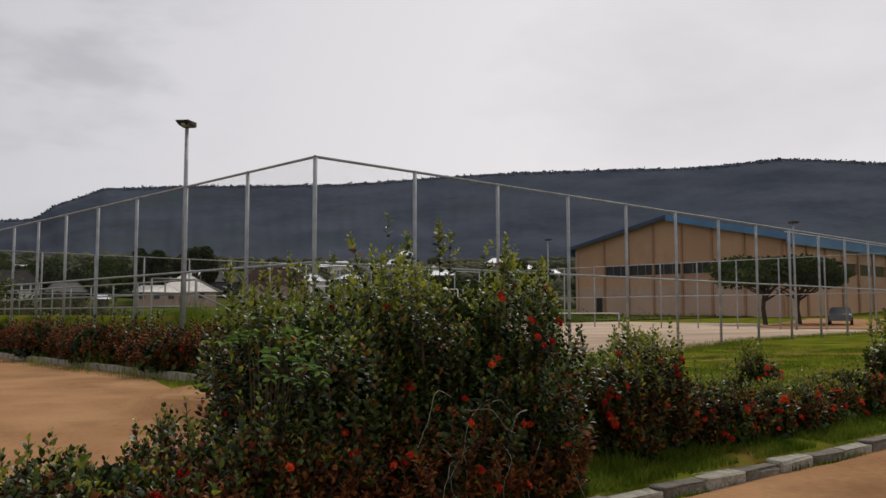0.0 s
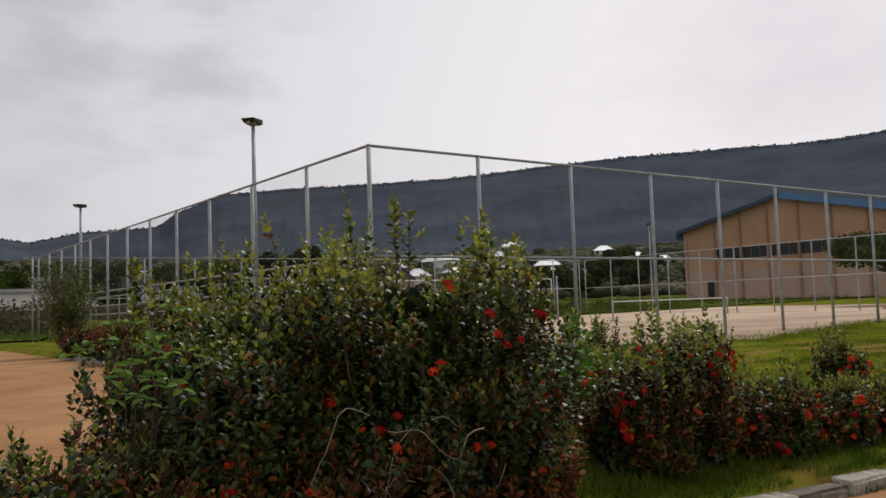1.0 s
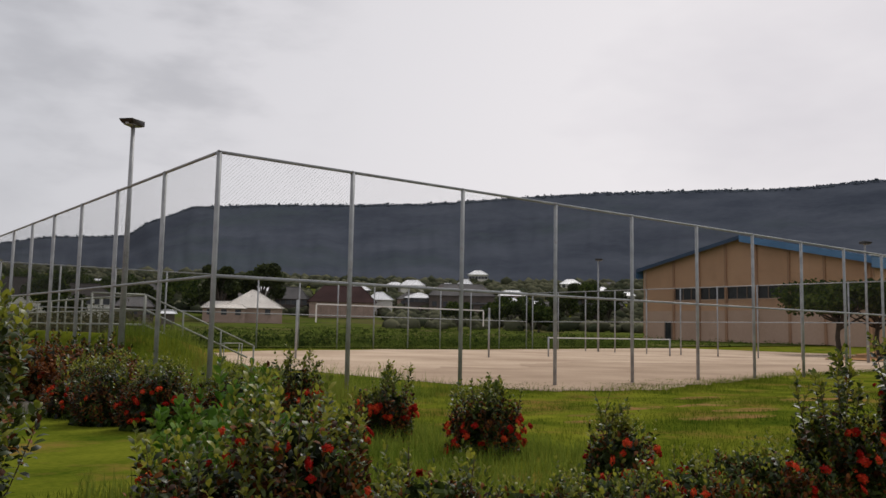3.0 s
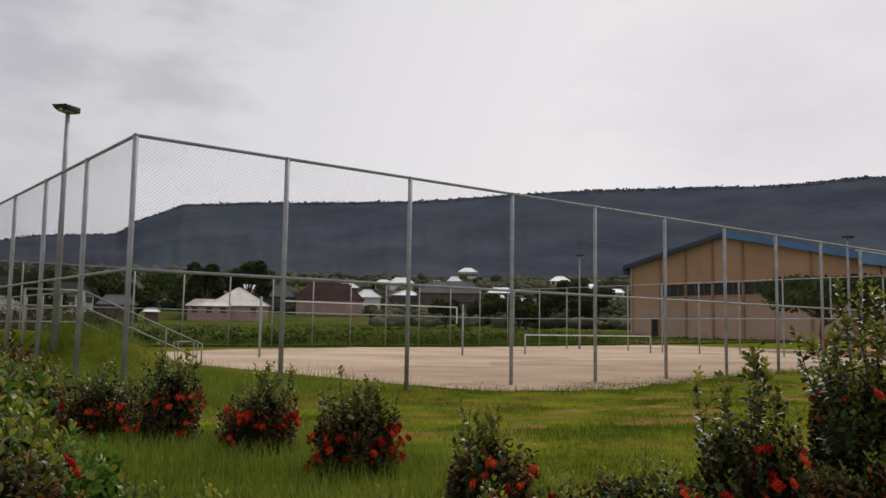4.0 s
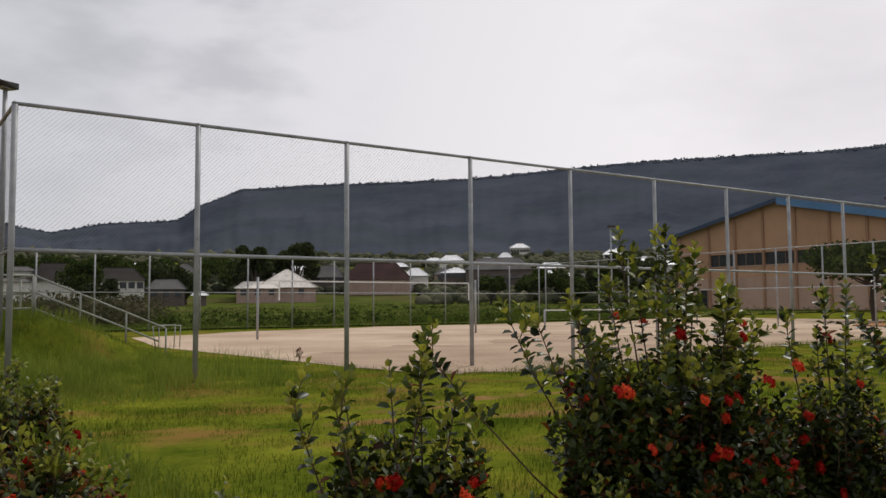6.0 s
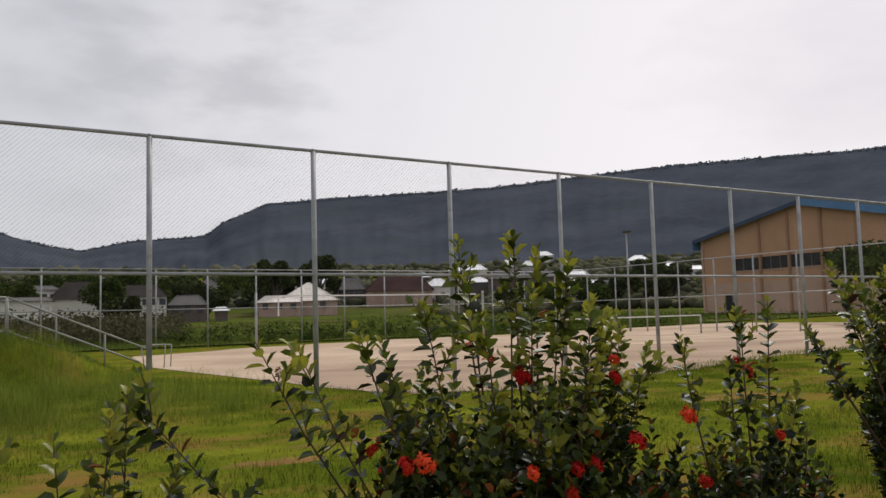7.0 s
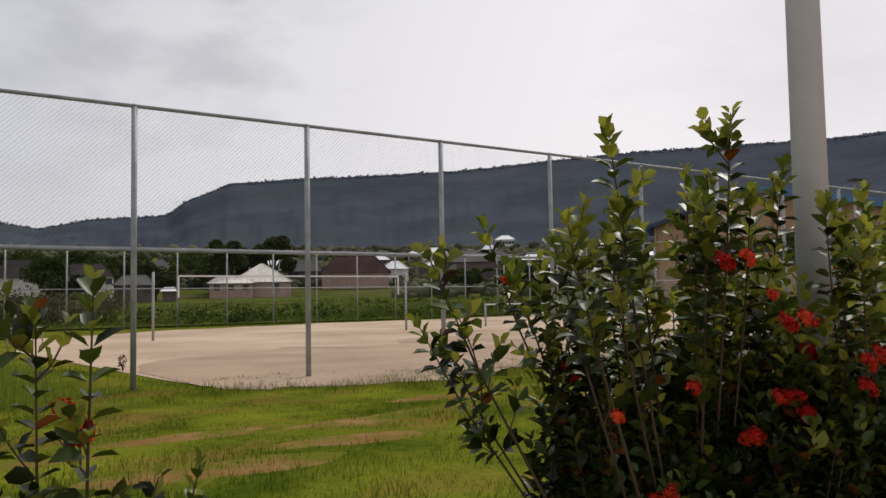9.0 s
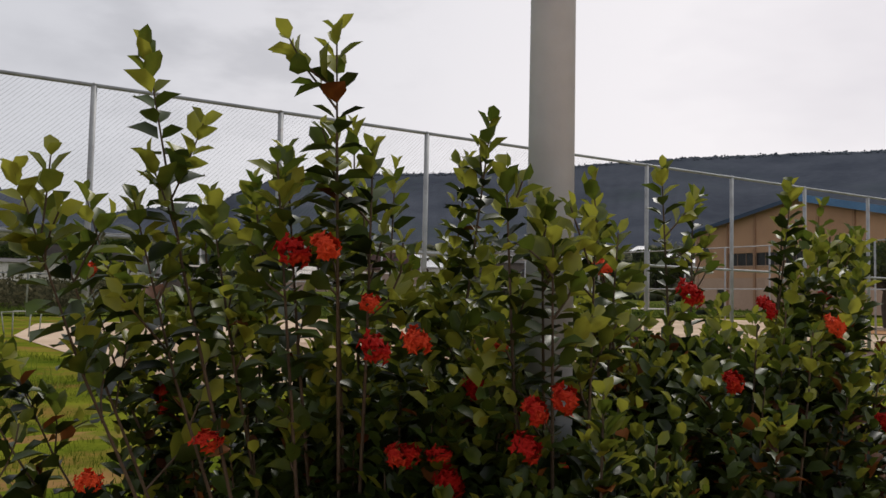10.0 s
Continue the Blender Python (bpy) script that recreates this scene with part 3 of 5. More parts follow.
floodlight(0.752, 7.62, 6.98, 0.085, 40, "grey steel floodlight pole with a black lamp head")
floodlight(42.5, 27.9, 7.29, 0.085, 130, "grey steel floodlight pole with a black lamp head by the field")
floodlight(42.15, 7.6, 7.1, 0.085, 150, "grey steel floodlight pole with a lamp head facing the sports hall")
floodlight(0.752, 28.6, 7.0, 0.085, 40, "distant grey steel floodlight pole with a black head")

# the lamp post by the road
lp = thing("lamp_post", (5.175, -12.043, 0.3), "weathered whitish grey round steel lamp post in the hedge", "lamp post")
part("pole", tubed((0, 0, -0.02), (0, 0, 7.0), 0.066, 0.048, 28), M_POLE, lp)
part("base_plate", boxed(-0.14, 0.14, -0.14, 0.14, 0.0, 0.06, bevel=0.012), M_STEEL, lp)
arm = bmesh.new()
polytube(arm, [(0, 0, 6.95), (0.1, -0.2, 7.2), (0.3, -0.6, 7.35), (0.5, -1.0, 7.4)], 0.04, 0.03, 8)
part("arm", arm, M_POLE, lp)
part("lamp_head", boxed(0.42, 0.66, -1.5, -0.95, 7.36, 7.46, bevel=0.03), M_BLACK, lp)


# ---- stand railing on the grass bank ----
def railing():
    ob = thing("bank_railing", (0, 0, 0), "grey tubular steel railing with three bars along the grass bank", "railing")
    x0, y0 = 1.62, 8.56
    top, knee_z = 2.39, (2.39, 1.97, 1.56)
    for z in knee_z:
        part("rail", tubed((x0, y0, z), (x0, 33.5, z), 0.028), M_RAIL, ob)
        part("rail", tubed((x0 - 1.4, y0, z), (x0, y0, z), 0.028), M_RAIL, ob)
    for y in np.arange(y0, 33.6, 2.07):
        part("post", tubed((x0, y, float(land(x0, y)) - 0.05), (x0, y, top), 0.03), M_RAIL, ob)
    part("post", tubed((x0 - 1.4, y0, float(land(x0 - 1.4, y0)) - 0.05), (x0 - 1.4, y0, top), 0.03), M_RAIL, ob)
    h = thing("stair_handrail", (0, 0, 0), "grey tubular steel handrail sloping down the grass bank", "handrail", "bank handrails")
    for dz in (0.0, -0.42, -0.83):
        end = 4.95 if dz == 0 else (4.75 if dz > -0.5 else 3.6)
        t = (end - x0) / (4.95 - x0)
        part("rail", tubed((x0 + 0.03, y0, top + dz), (end, y0, top + dz - 1.4 * t), 0.026), M_RAIL, h)
    for k in (0.0, 0.33, 0.68, 1.0):
        x = x0 + 0.03 + (4.92 - x0) * k
        part("post", tubed((x, y0, float(land(x, y0)) - 0.06), (x, y0, top - 1.4 * k), 0.026), M_RAIL, h)


railing()

# a small white pipe frame standing in the grass at the edge of the court
pf = thing("pipe_frame", (6.45, 13.3, 0.25), "small worn white pipe frame standing in the grass", "frame", turn=12)
for px, py, lean in ((-0.52, -0.1, -0.12), (-0.2, 0.3, 0.0), (0.12, -0.1, 0.04), (0.55, 0.3, 0.03)):
    part("leg", tubed((px, py, -0.06), (px + lean, py, 0.72), 0.019), M_RAIL, pf)
part("bar", tubed((-0.64, -0.1, 0.71), (0.16, -0.1, 0.74), 0.016), M_RAIL, pf)
part("bar", tubed((-0.2, 0.3, 0.74), (0.58, 0.3, 0.71), 0.016), M_RAIL, pf)
part("bar", tubed((0.16, -0.1, 0.73), (-0.2, 0.3, 0.73), 0.016), M_RAIL, pf)


# ---- nets ----
def net(xa, xb, y, tape_z, post_h, depth, label, category, tape=0.06):
    zb = 0.25
    ob = thing("court_net", (0, 0, 0), label, category, "court nets")
    for x in (xa, xb):
        bm = tubed((x, y, zb - 0.03), (x, y, zb + post_h), 0.05, sides=10)
        part("post", bm, M_STEEL, ob)
    a, b = xa + 0.95, xb - 0.4
    if depth < 0.2:
        a, b = xa, xb
    part("tape", boxed(a, b, y - 0.012, y + 0.012, tape_z - tape, tape_z), M_NET, ob, "white net tape")
    if depth > 0.2:
        for x in (a, b):
            part("side_tape", boxed(x - 0.03, x + 0.03, y - 0.012, y + 0.012, tape_z - depth, tape_z - tape - 0.002), M_NET, ob)
        bm = bmesh.new()
        for x in np.arange(a + 0.25, b, 0.25):
            box(bm, x - 0.002, x + 0.002, y - 0.002, y + 0.002, tape_z - depth, tape_z - tape)
        for z in np.arange(tape_z - depth, tape_z - tape, 0.25):
            box(bm, a, b, y - 0.002, y + 0.002, z - 0.002, z + 0.002)
        part("netting", bm, M_CORD, ob)
    for x, q in ((xa, a), (xb, b)):
        if abs(x - q) > 0.1:
            part("cord", tubed((x, y, zb + post_h - 0.1), (q, y, tape_z - 0.02), 0.006, sides=4), M_CORD, ob)


net(11.43, 22.65, 17.95, 2.68, 2.55, 0.85, "volleyball net with white tape on two steel posts", "volleyball net")
net(27.75, 38.85, 18.65, 1.33, 1.1, 0.1, "low white tape between two short steel posts", "tennis net", 0.07)


# ---- sports hall ----
def sports_hall():
    X, YL, YR, YA = 93.0, 63.0, 31.0, 47.0
    B, EAVE, APEX, W0, W1, LEN = 1.2, 11.75, 15.25, 7.15, 8.75, 60.0
    ob = thing("sports_hall", (0, 0, -0.55), "large orange rendered sports hall with a blue metal roof", "sports hall")
    bays = [63.0, 58.0, 53.8, 49.6, 45.1, 40.6, 36.0, 31.0]

    def roof_z(y):
        return EAVE + (APEX - EAVE) * (1 - abs(y - YA) / 16.0)

    for i in range(7):
        ya, yb = bays[i], bays[i + 1]
        part("wall_panel", boxed(X, X + 0.4, yb, ya, B, 5.6), M_WALL_LOW, ob, "paler pink lower wall panel")
        part("wall_panel", boxed(X + 0.002, X + 0.4, yb, ya, 5.6, W0), M_WALL, ob)
        ys = [yb, ya] if not (yb < YA < ya) else [yb, YA, ya]
        bm = bmesh.new()
        lo = [[bm.verts.new((x, y, W1)) for y in ys] for x in (X + 0.002, X + 0.4)]
        hi = [[bm.verts.new((x, y, roof_z(y))) for y in ys] for x in (X + 0.002, X + 0.4)]
        for k in range(len(ys) - 1):
            bm.faces.new((lo[0][k], hi[0][k], hi[0][k + 1], lo[0][k + 1]))
            bm.faces.new((lo[1][k], lo[1][k + 1], hi[1][k + 1], hi[1][k]))
            bm.faces.new((lo[0][k], lo[0][k + 1], lo[1][k + 1], lo[1][k]))
        part("gable_panel", bm, M_WALL, ob)
        if i == 0:
            part("wall_panel", boxed(X + 0.002, X + 0.4, yb, ya, W0, W1), M_WALL, ob)
        else:
            win = part("window", boxed(X + 0.22, X + 0.27, yb + 0.10, ya - 0.10, W0, W1), M_GLASS, ob, "dark strip window")
            n = 3
            for k in range(n + 1):
                y = yb + 0.10 + (ya - yb - 0.2) * k / n
                part("mullion", boxed(X + 0.14, X + 0.22, y - 0.05, y + 0.05, W0, W1), M_FRAME, win)
            part("sill", boxed(X - 0.08, X + 0.22, yb + 0.10, ya - 0.10, W0 - 0.12, W0 + 0.004), M_WALL_LOW, win)
    for i, y in enumerate(bays):
        part("pilaster", boxed(X - 0.2, X - 0.002, y - 0.15, y + 0.15, B, roof_z(y) - 0.25), M_PILASTER if i not in (0,) else M_WALL_LOW, ob)
        if 0 < i:
            part("pier", boxed(X + 0.004, X + 0.396, y - 0.10, y + 0.10, W0, W1), M_WALL, ob)
    door = part("door", boxed(X - 0.05, X + 0.02, 58.5, 59.5, 1.6, 4.1, bevel=0.01), M_GLASS, ob, "dark metal door")
    part("door_frame", boxed(X - 0.09, X - 0.002, 59.5, 59.65, 1.6, 4.2), M_FRAME, door)
    part("door_frame", boxed(X - 0.09, X - 0.002, 58.35, 58.5, 1.6, 4.2), M_FRAME, door)
    # long sides and back
    for y0, y1 in ((YR - 0.4, YR), (YL, YL + 0.4)):
        side = part("side_wall", boxed(X, X + LEN, y0, y1, B, W0), M_WALL, ob)
        part("side_wall", boxed(X, X + LEN, y0, y1, W1, EAVE - 0.02), M_WALL, ob)
        for k in range(11):
            x = X + 0.4 + (LEN - 0.8) * k / 10
            part("pilaster", boxed(x - 0.25, x + 0.25, y0 - 0.25, y0 - 0.002, B, EAVE - 0.3), M_PILASTER, ob)
            part("pier", boxed(x - 0.3, x + 0.3, y0 + 0.004, y1 - 0.004, W0, W1), M_WALL, ob)
            if k < 10:
                part("window", boxed(x + 0.3, x + 4.82, y0 + 0.12, y0 + 0.17, W0, W1), M_GLASS, ob, "dark strip window")
    part("back_wall", boxed(X + LEN, X + LEN + 0.4, YR, YL, B, EAVE), M_WALL, ob)
    # roof
    bm = bmesh.new()
    for ye, sgn in ((YR - 1.0, -1), (YL + 1.0, 1)):
        ze = EAVE - (APEX - EAVE) / 16.0
        p = [(X - 0.9, ye, ze), (X + LEN + 1, ye, ze), (X + LEN + 1, YA, APEX), (X - 0.9, YA, APEX)]
        lo = [bm.verts.new(q) for q in p]
        hi = [bm.verts.new((q[0], q[1], q[2] + 0.22)) for q in p]
        for f in ((lo[0], lo[1], lo[2], lo[3]), (hi[3], hi[2], hi[1], hi[0]), (lo[0], lo[3], hi[3], hi[0]), (lo[1], hi[1], hi[2], lo[2]), (lo[0], hi[0], hi[1], lo[1])):
            bm.faces.new(f)
    bmesh.ops.recalc_face_normals(bm, faces=bm.faces)
    roof = part("roof", bm, M_BLUE, ob, "blue metal roof sheeting")
    for ye in (YR - 1.0, YL + 1.0):
        ze = EAVE - (APEX - EAVE) / 16.0
        bm = bmesh.new()
        a, b = (X - 0.96, ye, ze), (X - 0.96, YA, APEX)
        deep = 0.62 if ye < YA else 0.28
        v = [bm.verts.new(q) for q in ((a[0], a[1], a[2] - deep), (b[0], b[1], b[2] - deep), (b[0], b[1], b[2] + 0.24), (a[0], a[1], a[2] + 0.24))]
        w = [bm.verts.new(q.co + Vector((0.05, 0, 0))) for q in v]
        bm.faces.new(v)
        bm.faces.new(w[::-1])
        for k in range(4):
            bm.faces.new((v[k], w[k], w[(k + 1) % 4], v[(k + 1) % 4]))
        part("fascia", bm, M_BLUE if ye < YA else M_BLUE_EDGE, roof, "blue verge fascia")
        part("fascia", boxed(X - 0.9, X + LEN + 1, ye - 0.05 if ye < YA else ye, ye if ye < YA else ye + 0.05, ze - 1.1, ze + 0.2), M_BLUE, roof, "deep blue eaves fascia")
    # white strip added for the sheen of light along the edge of the roof
    part("roof_edge_sheen", boxed(X - 0.9, X + LEN + 1, YR - 1.12, YR - 0.75, EAVE + 0.06, EAVE + 0.2), M_WHITE, roof, "pale strip standing for the light along the roof edge")


sports_hall()


# ---- village houses ----
def house(x, y, z, w, wall_h, roof_h, roof_mat, wall_mat, label, depth=None, turn=0.0, ridge=0.3, windows=3):
    """A hip-roofed house that faces the camera's side; ridge: the part of the width taken by the ridge."""
    az = math.degrees(math.atan2(x + 4, y + 14))
    d = depth or min(w * 0.75, 10.0)
    z = z - 0.0069 * math.hypot(x + 4, y + 14)
    ob = thing("house", (x, y, z), label, "house", "village houses", turn=-az + turn)
    drop = 2.5
    t = 0.2
    hw = w / 2 - 0.4
    part("wall", boxed(-hw, hw, 0, t, -drop, wall_h), wall_mat, ob)
    part("wall", boxed(-hw, hw, d - t, d, -drop, wall_h), wall_mat, ob)
    part("wall", boxed(-hw, -hw + t, t, d - t, -drop, wall_h), wall_mat, ob)
    part("wall", boxed(hw - t, hw, t, d - t, -drop, wall_h), wall_mat, ob)
    bm = bmesh.new()
    o = 0.5
    e = [bm.verts.new(q) for q in ((-w / 2, -o, wall_h - 0.05), (w / 2, -o, wall_h - 0.05), (w / 2, d + o, wall_h - 0.05), (-w / 2, d + o, wall_h - 0.05))]
    r = [bm.verts.new((-w / 2 * ridge, d / 2, wall_h + roof_h)), bm.verts.new((w / 2 * ridge, d / 2, wall_h + roof_h))]
    for f in ((e[0], e[1], r[1], r[0]), (e[2], e[3], r[0], r[1]), (e[1], e[2], r[1]), (e[3], e[0], r[0]), (e[3], e[2], e[1], e[0])):
        bm.faces.new(f)
    roof = part("roof", bm, roof_mat, ob)
    rb = bmesh.new()
    for a, b in ((e_co, r_co) for e_co, r_co in (((-w / 2, -o, wall_h), (-w / 2 * ridge, d / 2, wall_h + roof_h)), ((w / 2, -o, wall_h), (w / 2 * ridge, d / 2, wall_h + roof_h)))):
        tube(rb, a, b, 0.09, sides=5)
    tube(rb, (-w / 2 * ridge, d / 2, wall_h + roof_h), (w / 2 * ridge, d / 2, wall_h + roof_h), 0.09, sides=5)
    part("ridge_cap", rb, roof_mat, roof)
    if wall_h > 1.8 and windows:
        for k in range(windows):
            cxw = -hw + 2 * hw * (k + 0.5) / windows
            win = part("window", boxed(cxw - 0.55, cxw + 0.55, -0.03, -0.004, wall_h * 0.42, wall_h * 0.42 + 1.1), M_GLASS, ob)
            part("sill", boxed(cxw - 0.65, cxw + 0.65, -0.09, -0.032, wall_h * 0.42 - 0.1, wall_h * 0.42), wall_mat, win)
    return ob


W, C, G, P_ = M_WHITE, M_CREAM, M_GREYROOF, M_PINK
# the hut: a long low wing with a tall hip roof behind it
house(68.0, 141.4, 4.4, 12.4, 2.4, 3.75, M_HUTROOF, P_, "single-storey house with a pale cream metal hip roof", 9.0, ridge=0.04, windows=2)
house(62.3, 142.6, 4.2, 9.0, 2.4, 1.35, M_HUTROOF, P_, "low house wing with a pale cream metal roof", 6.0, ridge=0.62, windows=3)
HOUSES = [
    (93.3, 148.6, 7.4, 15.7, 1.7, 3.9, M_MAROON, P_, "house with a steep maroon metal roof", 0.55),
    (87.9, 163.0, 7.6, 8.4, 2.4, 2.9, G, M_MUD, "old house with a grey roof", 0.5),
    (106.1, 152.4, 8.7, 6.9, 1.6, 1.9, W, C, "small house with a white roof", 0.2),
    (119.9, 155.0, 9.4, 8.1, 2.0, 1.4, W, M_MUD, "small house with a white hip roof", 0.1),
    (147.9, 196.4, 15.8, 8.3, 1.8, 1.8, W, C, "distant house with a white roof", 0.4),
    (146.3, 203.7, 16.5, 6.3, 1.3, 1.1, W, C, "distant small white-roofed house", 0.3),
    (157.0, 190.0, 15.8, 6.3, 1.5, 1.3, W, C, "distant small white-roofed house", 0.3),
    (125.2, 144.6, 7.3, 16.9, 4.6, 3.1, G, M_MUD, "long block house with an old grey roof", 0.6),
    (173.8, 201.8, 18.0, 5.5, 1.5, 1.9, W, C, "distant house with a white roof", 0.3),
    (209.7, 236.9, 23.6, 8.3, 3.1, 1.8, W, C, "white-roofed house high on the slope", 0.3),
    (124.3, 125.6, 6.7, 7.3, 2.4, 1.8, W, M_MUD, "block house with a worn white roof", 0.2),
    (126.5, 120.8, 6.4, 5.6, 2.4, 1.3, W, M_MUD, "small block house with a white roof", 0.5),
    (207.0, 184.5, 18.6, 7.7, 2.2, 1.8, W, C, "white-roofed house among trees on the slope", 0.3),
    (190.6, 158.0, 15.1, 8.1, 1.6, 1.4, W, C, "distant house with a white roof", 0.5),
    (239.1, 193.6, 20.7, 7.4, 1.7, 1.3, G, C, "distant house with a grey roof", 0.4),
    (181.1, 138.3, 12.9, 4.7, 1.4, 1.1, W, C, "small distant house with a white roof", 0.4),
    (21.1, 154.1, 6.5, 5.7, 3.3, 0.8, G, C, "two-storey house with white walls", 0.5),
    (26.2, 148.3, 6.2, 9.9, 1.6, 3.3, M_DARKROOF, C, "house with a large dark brown roof", 0.45),
    (35.5, 141.3, 5.2, 9.4, 2.6, 2.3, M_DARKROOF, C, "cream house with dark windows and a dark roof", 0.5),
    (56.5, 208.2, 9.9, 9.8, 3.7, 1.5, W, C, "two-storey white house with a pale roof", 0.5),
    (40.5, 129.7, 3.5, 6.9, 2.4, 1.7, G, M_MUD, "grey-roofed block house behind the field", 0.5),
    (58.6, 176.5, 9.3, 6.6, 1.6, 2.4, G, C, "house with a pointed pale grey roof", 0.1),
    (75.9, 212.9, 13.1, 4.3, 1.1, 0.9, W, C, "small distant house with a white roof", 0.5),
    (45.8, 128.0, 3.6, 3.0, 1.2, 0.6, W, M_MUD, "small white shed beside the trees", 0.5),
    (42.8, 241.8, 13.8, 6.7, 2.6, 0.5, W, C, "distant building with white walls", 0.6),
    (15.6, 132.8, 5.2, 8.7, 1.8, 0.6, G, C, "long low white-walled building", 0.8),
]
for hx, hy, hz, hw_, wh, rh, rm, wm, lab, rg in HOUSES:
    house(hx, hy, hz, hw_, wh, rh, rm, wm, lab, ridge=rg, windows=6 if hw_ > 8 else 3)

# plain block houses further back, between the others
BACK = [(23.6, 208, 9.0, 2.4, 1.5, G, M_MUD), (25.4, 226, 8.0, 2.6, 1.2, W, C), (27.8, 201, 10.0, 2.5, 1.8, M_DARKROOF, P_), (30.2, 222, 8.5, 2.4, 1.5, G, C), (32.1, 236, 7.0, 2.6, 1.3, W, M_MUD), (35.9, 214, 9.5, 2.6, 1.7, G, P_),
        (38.3, 238, 8.0, 2.4, 1.4, M_DARKROOF, C), (40.6, 204, 9.0, 2.6, 1.5, G, M_MUD), (42.7, 229, 8.0, 2.5, 1.6, W, P_), (44.8, 199, 8.5, 2.4, 1.4, G, C), (46.6, 221, 9.0, 2.6, 1.3, M_MAROON, M_MUD), (49.0, 206, 9.5, 2.6, 1.6, G, M_MUD),
        (11.0, 196, 9.0, 2.6, 1.4, G, C), (14.2, 205, 8.0, 2.6, 1.4, M_DARKROOF, P_), (6.4, 190, 9.0, 2.5, 1.3, W, C)]
for ba, br, bw_, bh, brh, brm, bwm in BACK:
    bx, by = -4 + br * math.sin(radians(ba)), -14 + br * math.cos(radians(ba))
    house(bx, by, float(land(bx, by)) + 0.3 + 0.0069 * br, bw_, bh, brh, brm, bwm, "distant block house with a worn metal roof", ridge=0.45, windows=3)

bw = thing("boundary_wall", (0, 0, 0), "long bare brown block boundary wall before the houses", "wall", kind="structure")
for k in range(8):
    a0, a1 = 2.0 + k * 1.5, 3.5 + k * 1.5 - 0.02
    p0 = (-4 + 128 * math.sin(radians(a0)), -14 + 128 * math.cos(radians(a0)))
    p1 = (-4 + 128 * math.sin(radians(a1)), -14 + 128 * math.cos(radians(a1)))
    zz = float(land(*p0))
    bm = bmesh.new()
    v = [bm.verts.new(q) for q in ((*p0, zz - 1), (*p1, zz - 1), (*p1, zz + 1.2), (*p0, zz + 1.2))]
    w = [bm.verts.new(q.co + Vector((0.1, 0.2, 0))) for q in v]
    bm.faces.new(v)
    bm.faces.new(w[::-1])
    for j in range(4):
        bm.faces.new((v[j], w[j], w[(j + 1) % 4], v[(j + 1) % 4]))
    part("panel", bm, M_MUD, bw)


# ---- trees ----
def leaf_cards(centres, size, rng, elong=1.6):
    """Small folded leaves at the centres, turned at random; verts and faces."""
    n = len(centres)
    d = rng.normal(size=(n, 3))
    d /= np.linalg.norm(d, axis=1, keepdims=True)
    u = np.cross(d, rng.normal(size=(n, 3)))
    u /= np.linalg.norm(u, axis=1, keepdims=True)
    L = (size * rng.uniform(0.7, 1.3, n))[:, None]
    Wd = L / elong * 0.5
    c = np.asarray(centres)
    v = np.stack([c - d * L / 2, c + u * Wd, c + d * L / 2, c - u * Wd], 1)
    return v.reshape(-1, 3), np.arange(n * 4).reshape(-1, 4)


def tree(x, y, h, crown, lobes, leaf, seed, label, mat=None, name="tree", trunk=0.25, clear=0.35, flat=0.6, count=2600):
    rng = np.random.default_rng(seed)
    z = float(land(x, y)) - 0.1
    ob = thing(name, (x, y, z), label, "tree", "trees")
    bm = bmesh.new()
    top = h * clear
    polytube(bm, [(0, 0, 0), (0.08 * h * rng.uniform(-1, 1) * 0.3, 0.03 * h, top * 0.5), (0, 0, top)], trunk, trunk * 0.75, 9)
    cs = []
    for k in range(lobes):
        a = 2 * math.pi * k / lobes + rng.uniform(-0.5, 0.5)
        rr = crown * rng.uniform(0.25, 0.78)
        c = np.array([rr * math.cos(a), rr * math.sin(a), h * rng.uniform(max(clear + 0.12, 0.45), 0.9)])
        cs.append((c, crown * rng.uniform(0.28, 0.46)))
        polytube(bm, [(0, 0, top * rng.uniform(0.7, 1.0)), tuple(c * np.array([0.5, 0.5, 0.75])), tuple(c)], trunk * 0.5, trunk * 0.1, 6)
    part("trunk", bm, M_BARK, ob)
    pts = []
    per = count // lobes
    for c, r in cs:
        q = rng.normal(size=(per, 3))
        q /= np.linalg.norm(q, axis=1, keepdims=True)
        q *= (rng.uniform(0.35, 1.05, per) ** 0.6)[:, None] * r
        q[:, 2] *= flat
        pts.append(c + q)
    v, f = leaf_cards(np.concatenate(pts), leaf, rng)
    part("crown", mesh_from("crown", v, f, mat or M_TREE), mat or M_TREE, ob)
    return ob


tree(57.3, 16.7, 5.9, 5.2, 17, 0.36, 1, "spreading flat-topped dark green tree before the sports hall", M_FIELD, clear=0.5, flat=0.36, trunk=0.2, count=5600)
tree(59.6, 14.8, 5.7, 4.6, 15, 0.36, 2, "spreading dark green tree beside the parked car", M_FIELD, clear=0.5, flat=0.36, trunk=0.2, count=4600)
tree(70.0, 8.0, 4.6, 2.6, 9, 0.4, 22, "dark green tree near the sports hall", clear=0.36, flat=0.5, trunk=0.25, count=3000)
tree(64.5, 150, 12.0, 4.2, 11, 0.8, 3, "tall dark green tree behind the white-roofed house", clear=0.25, flat=0.8, trunk=0.5, count=5200)
tree(75, 152, 12.6, 4.8, 11, 0.8, 4, "tall dark green tree behind the white-roofed house", clear=0.25, flat=0.8, trunk=0.5, count=5200)
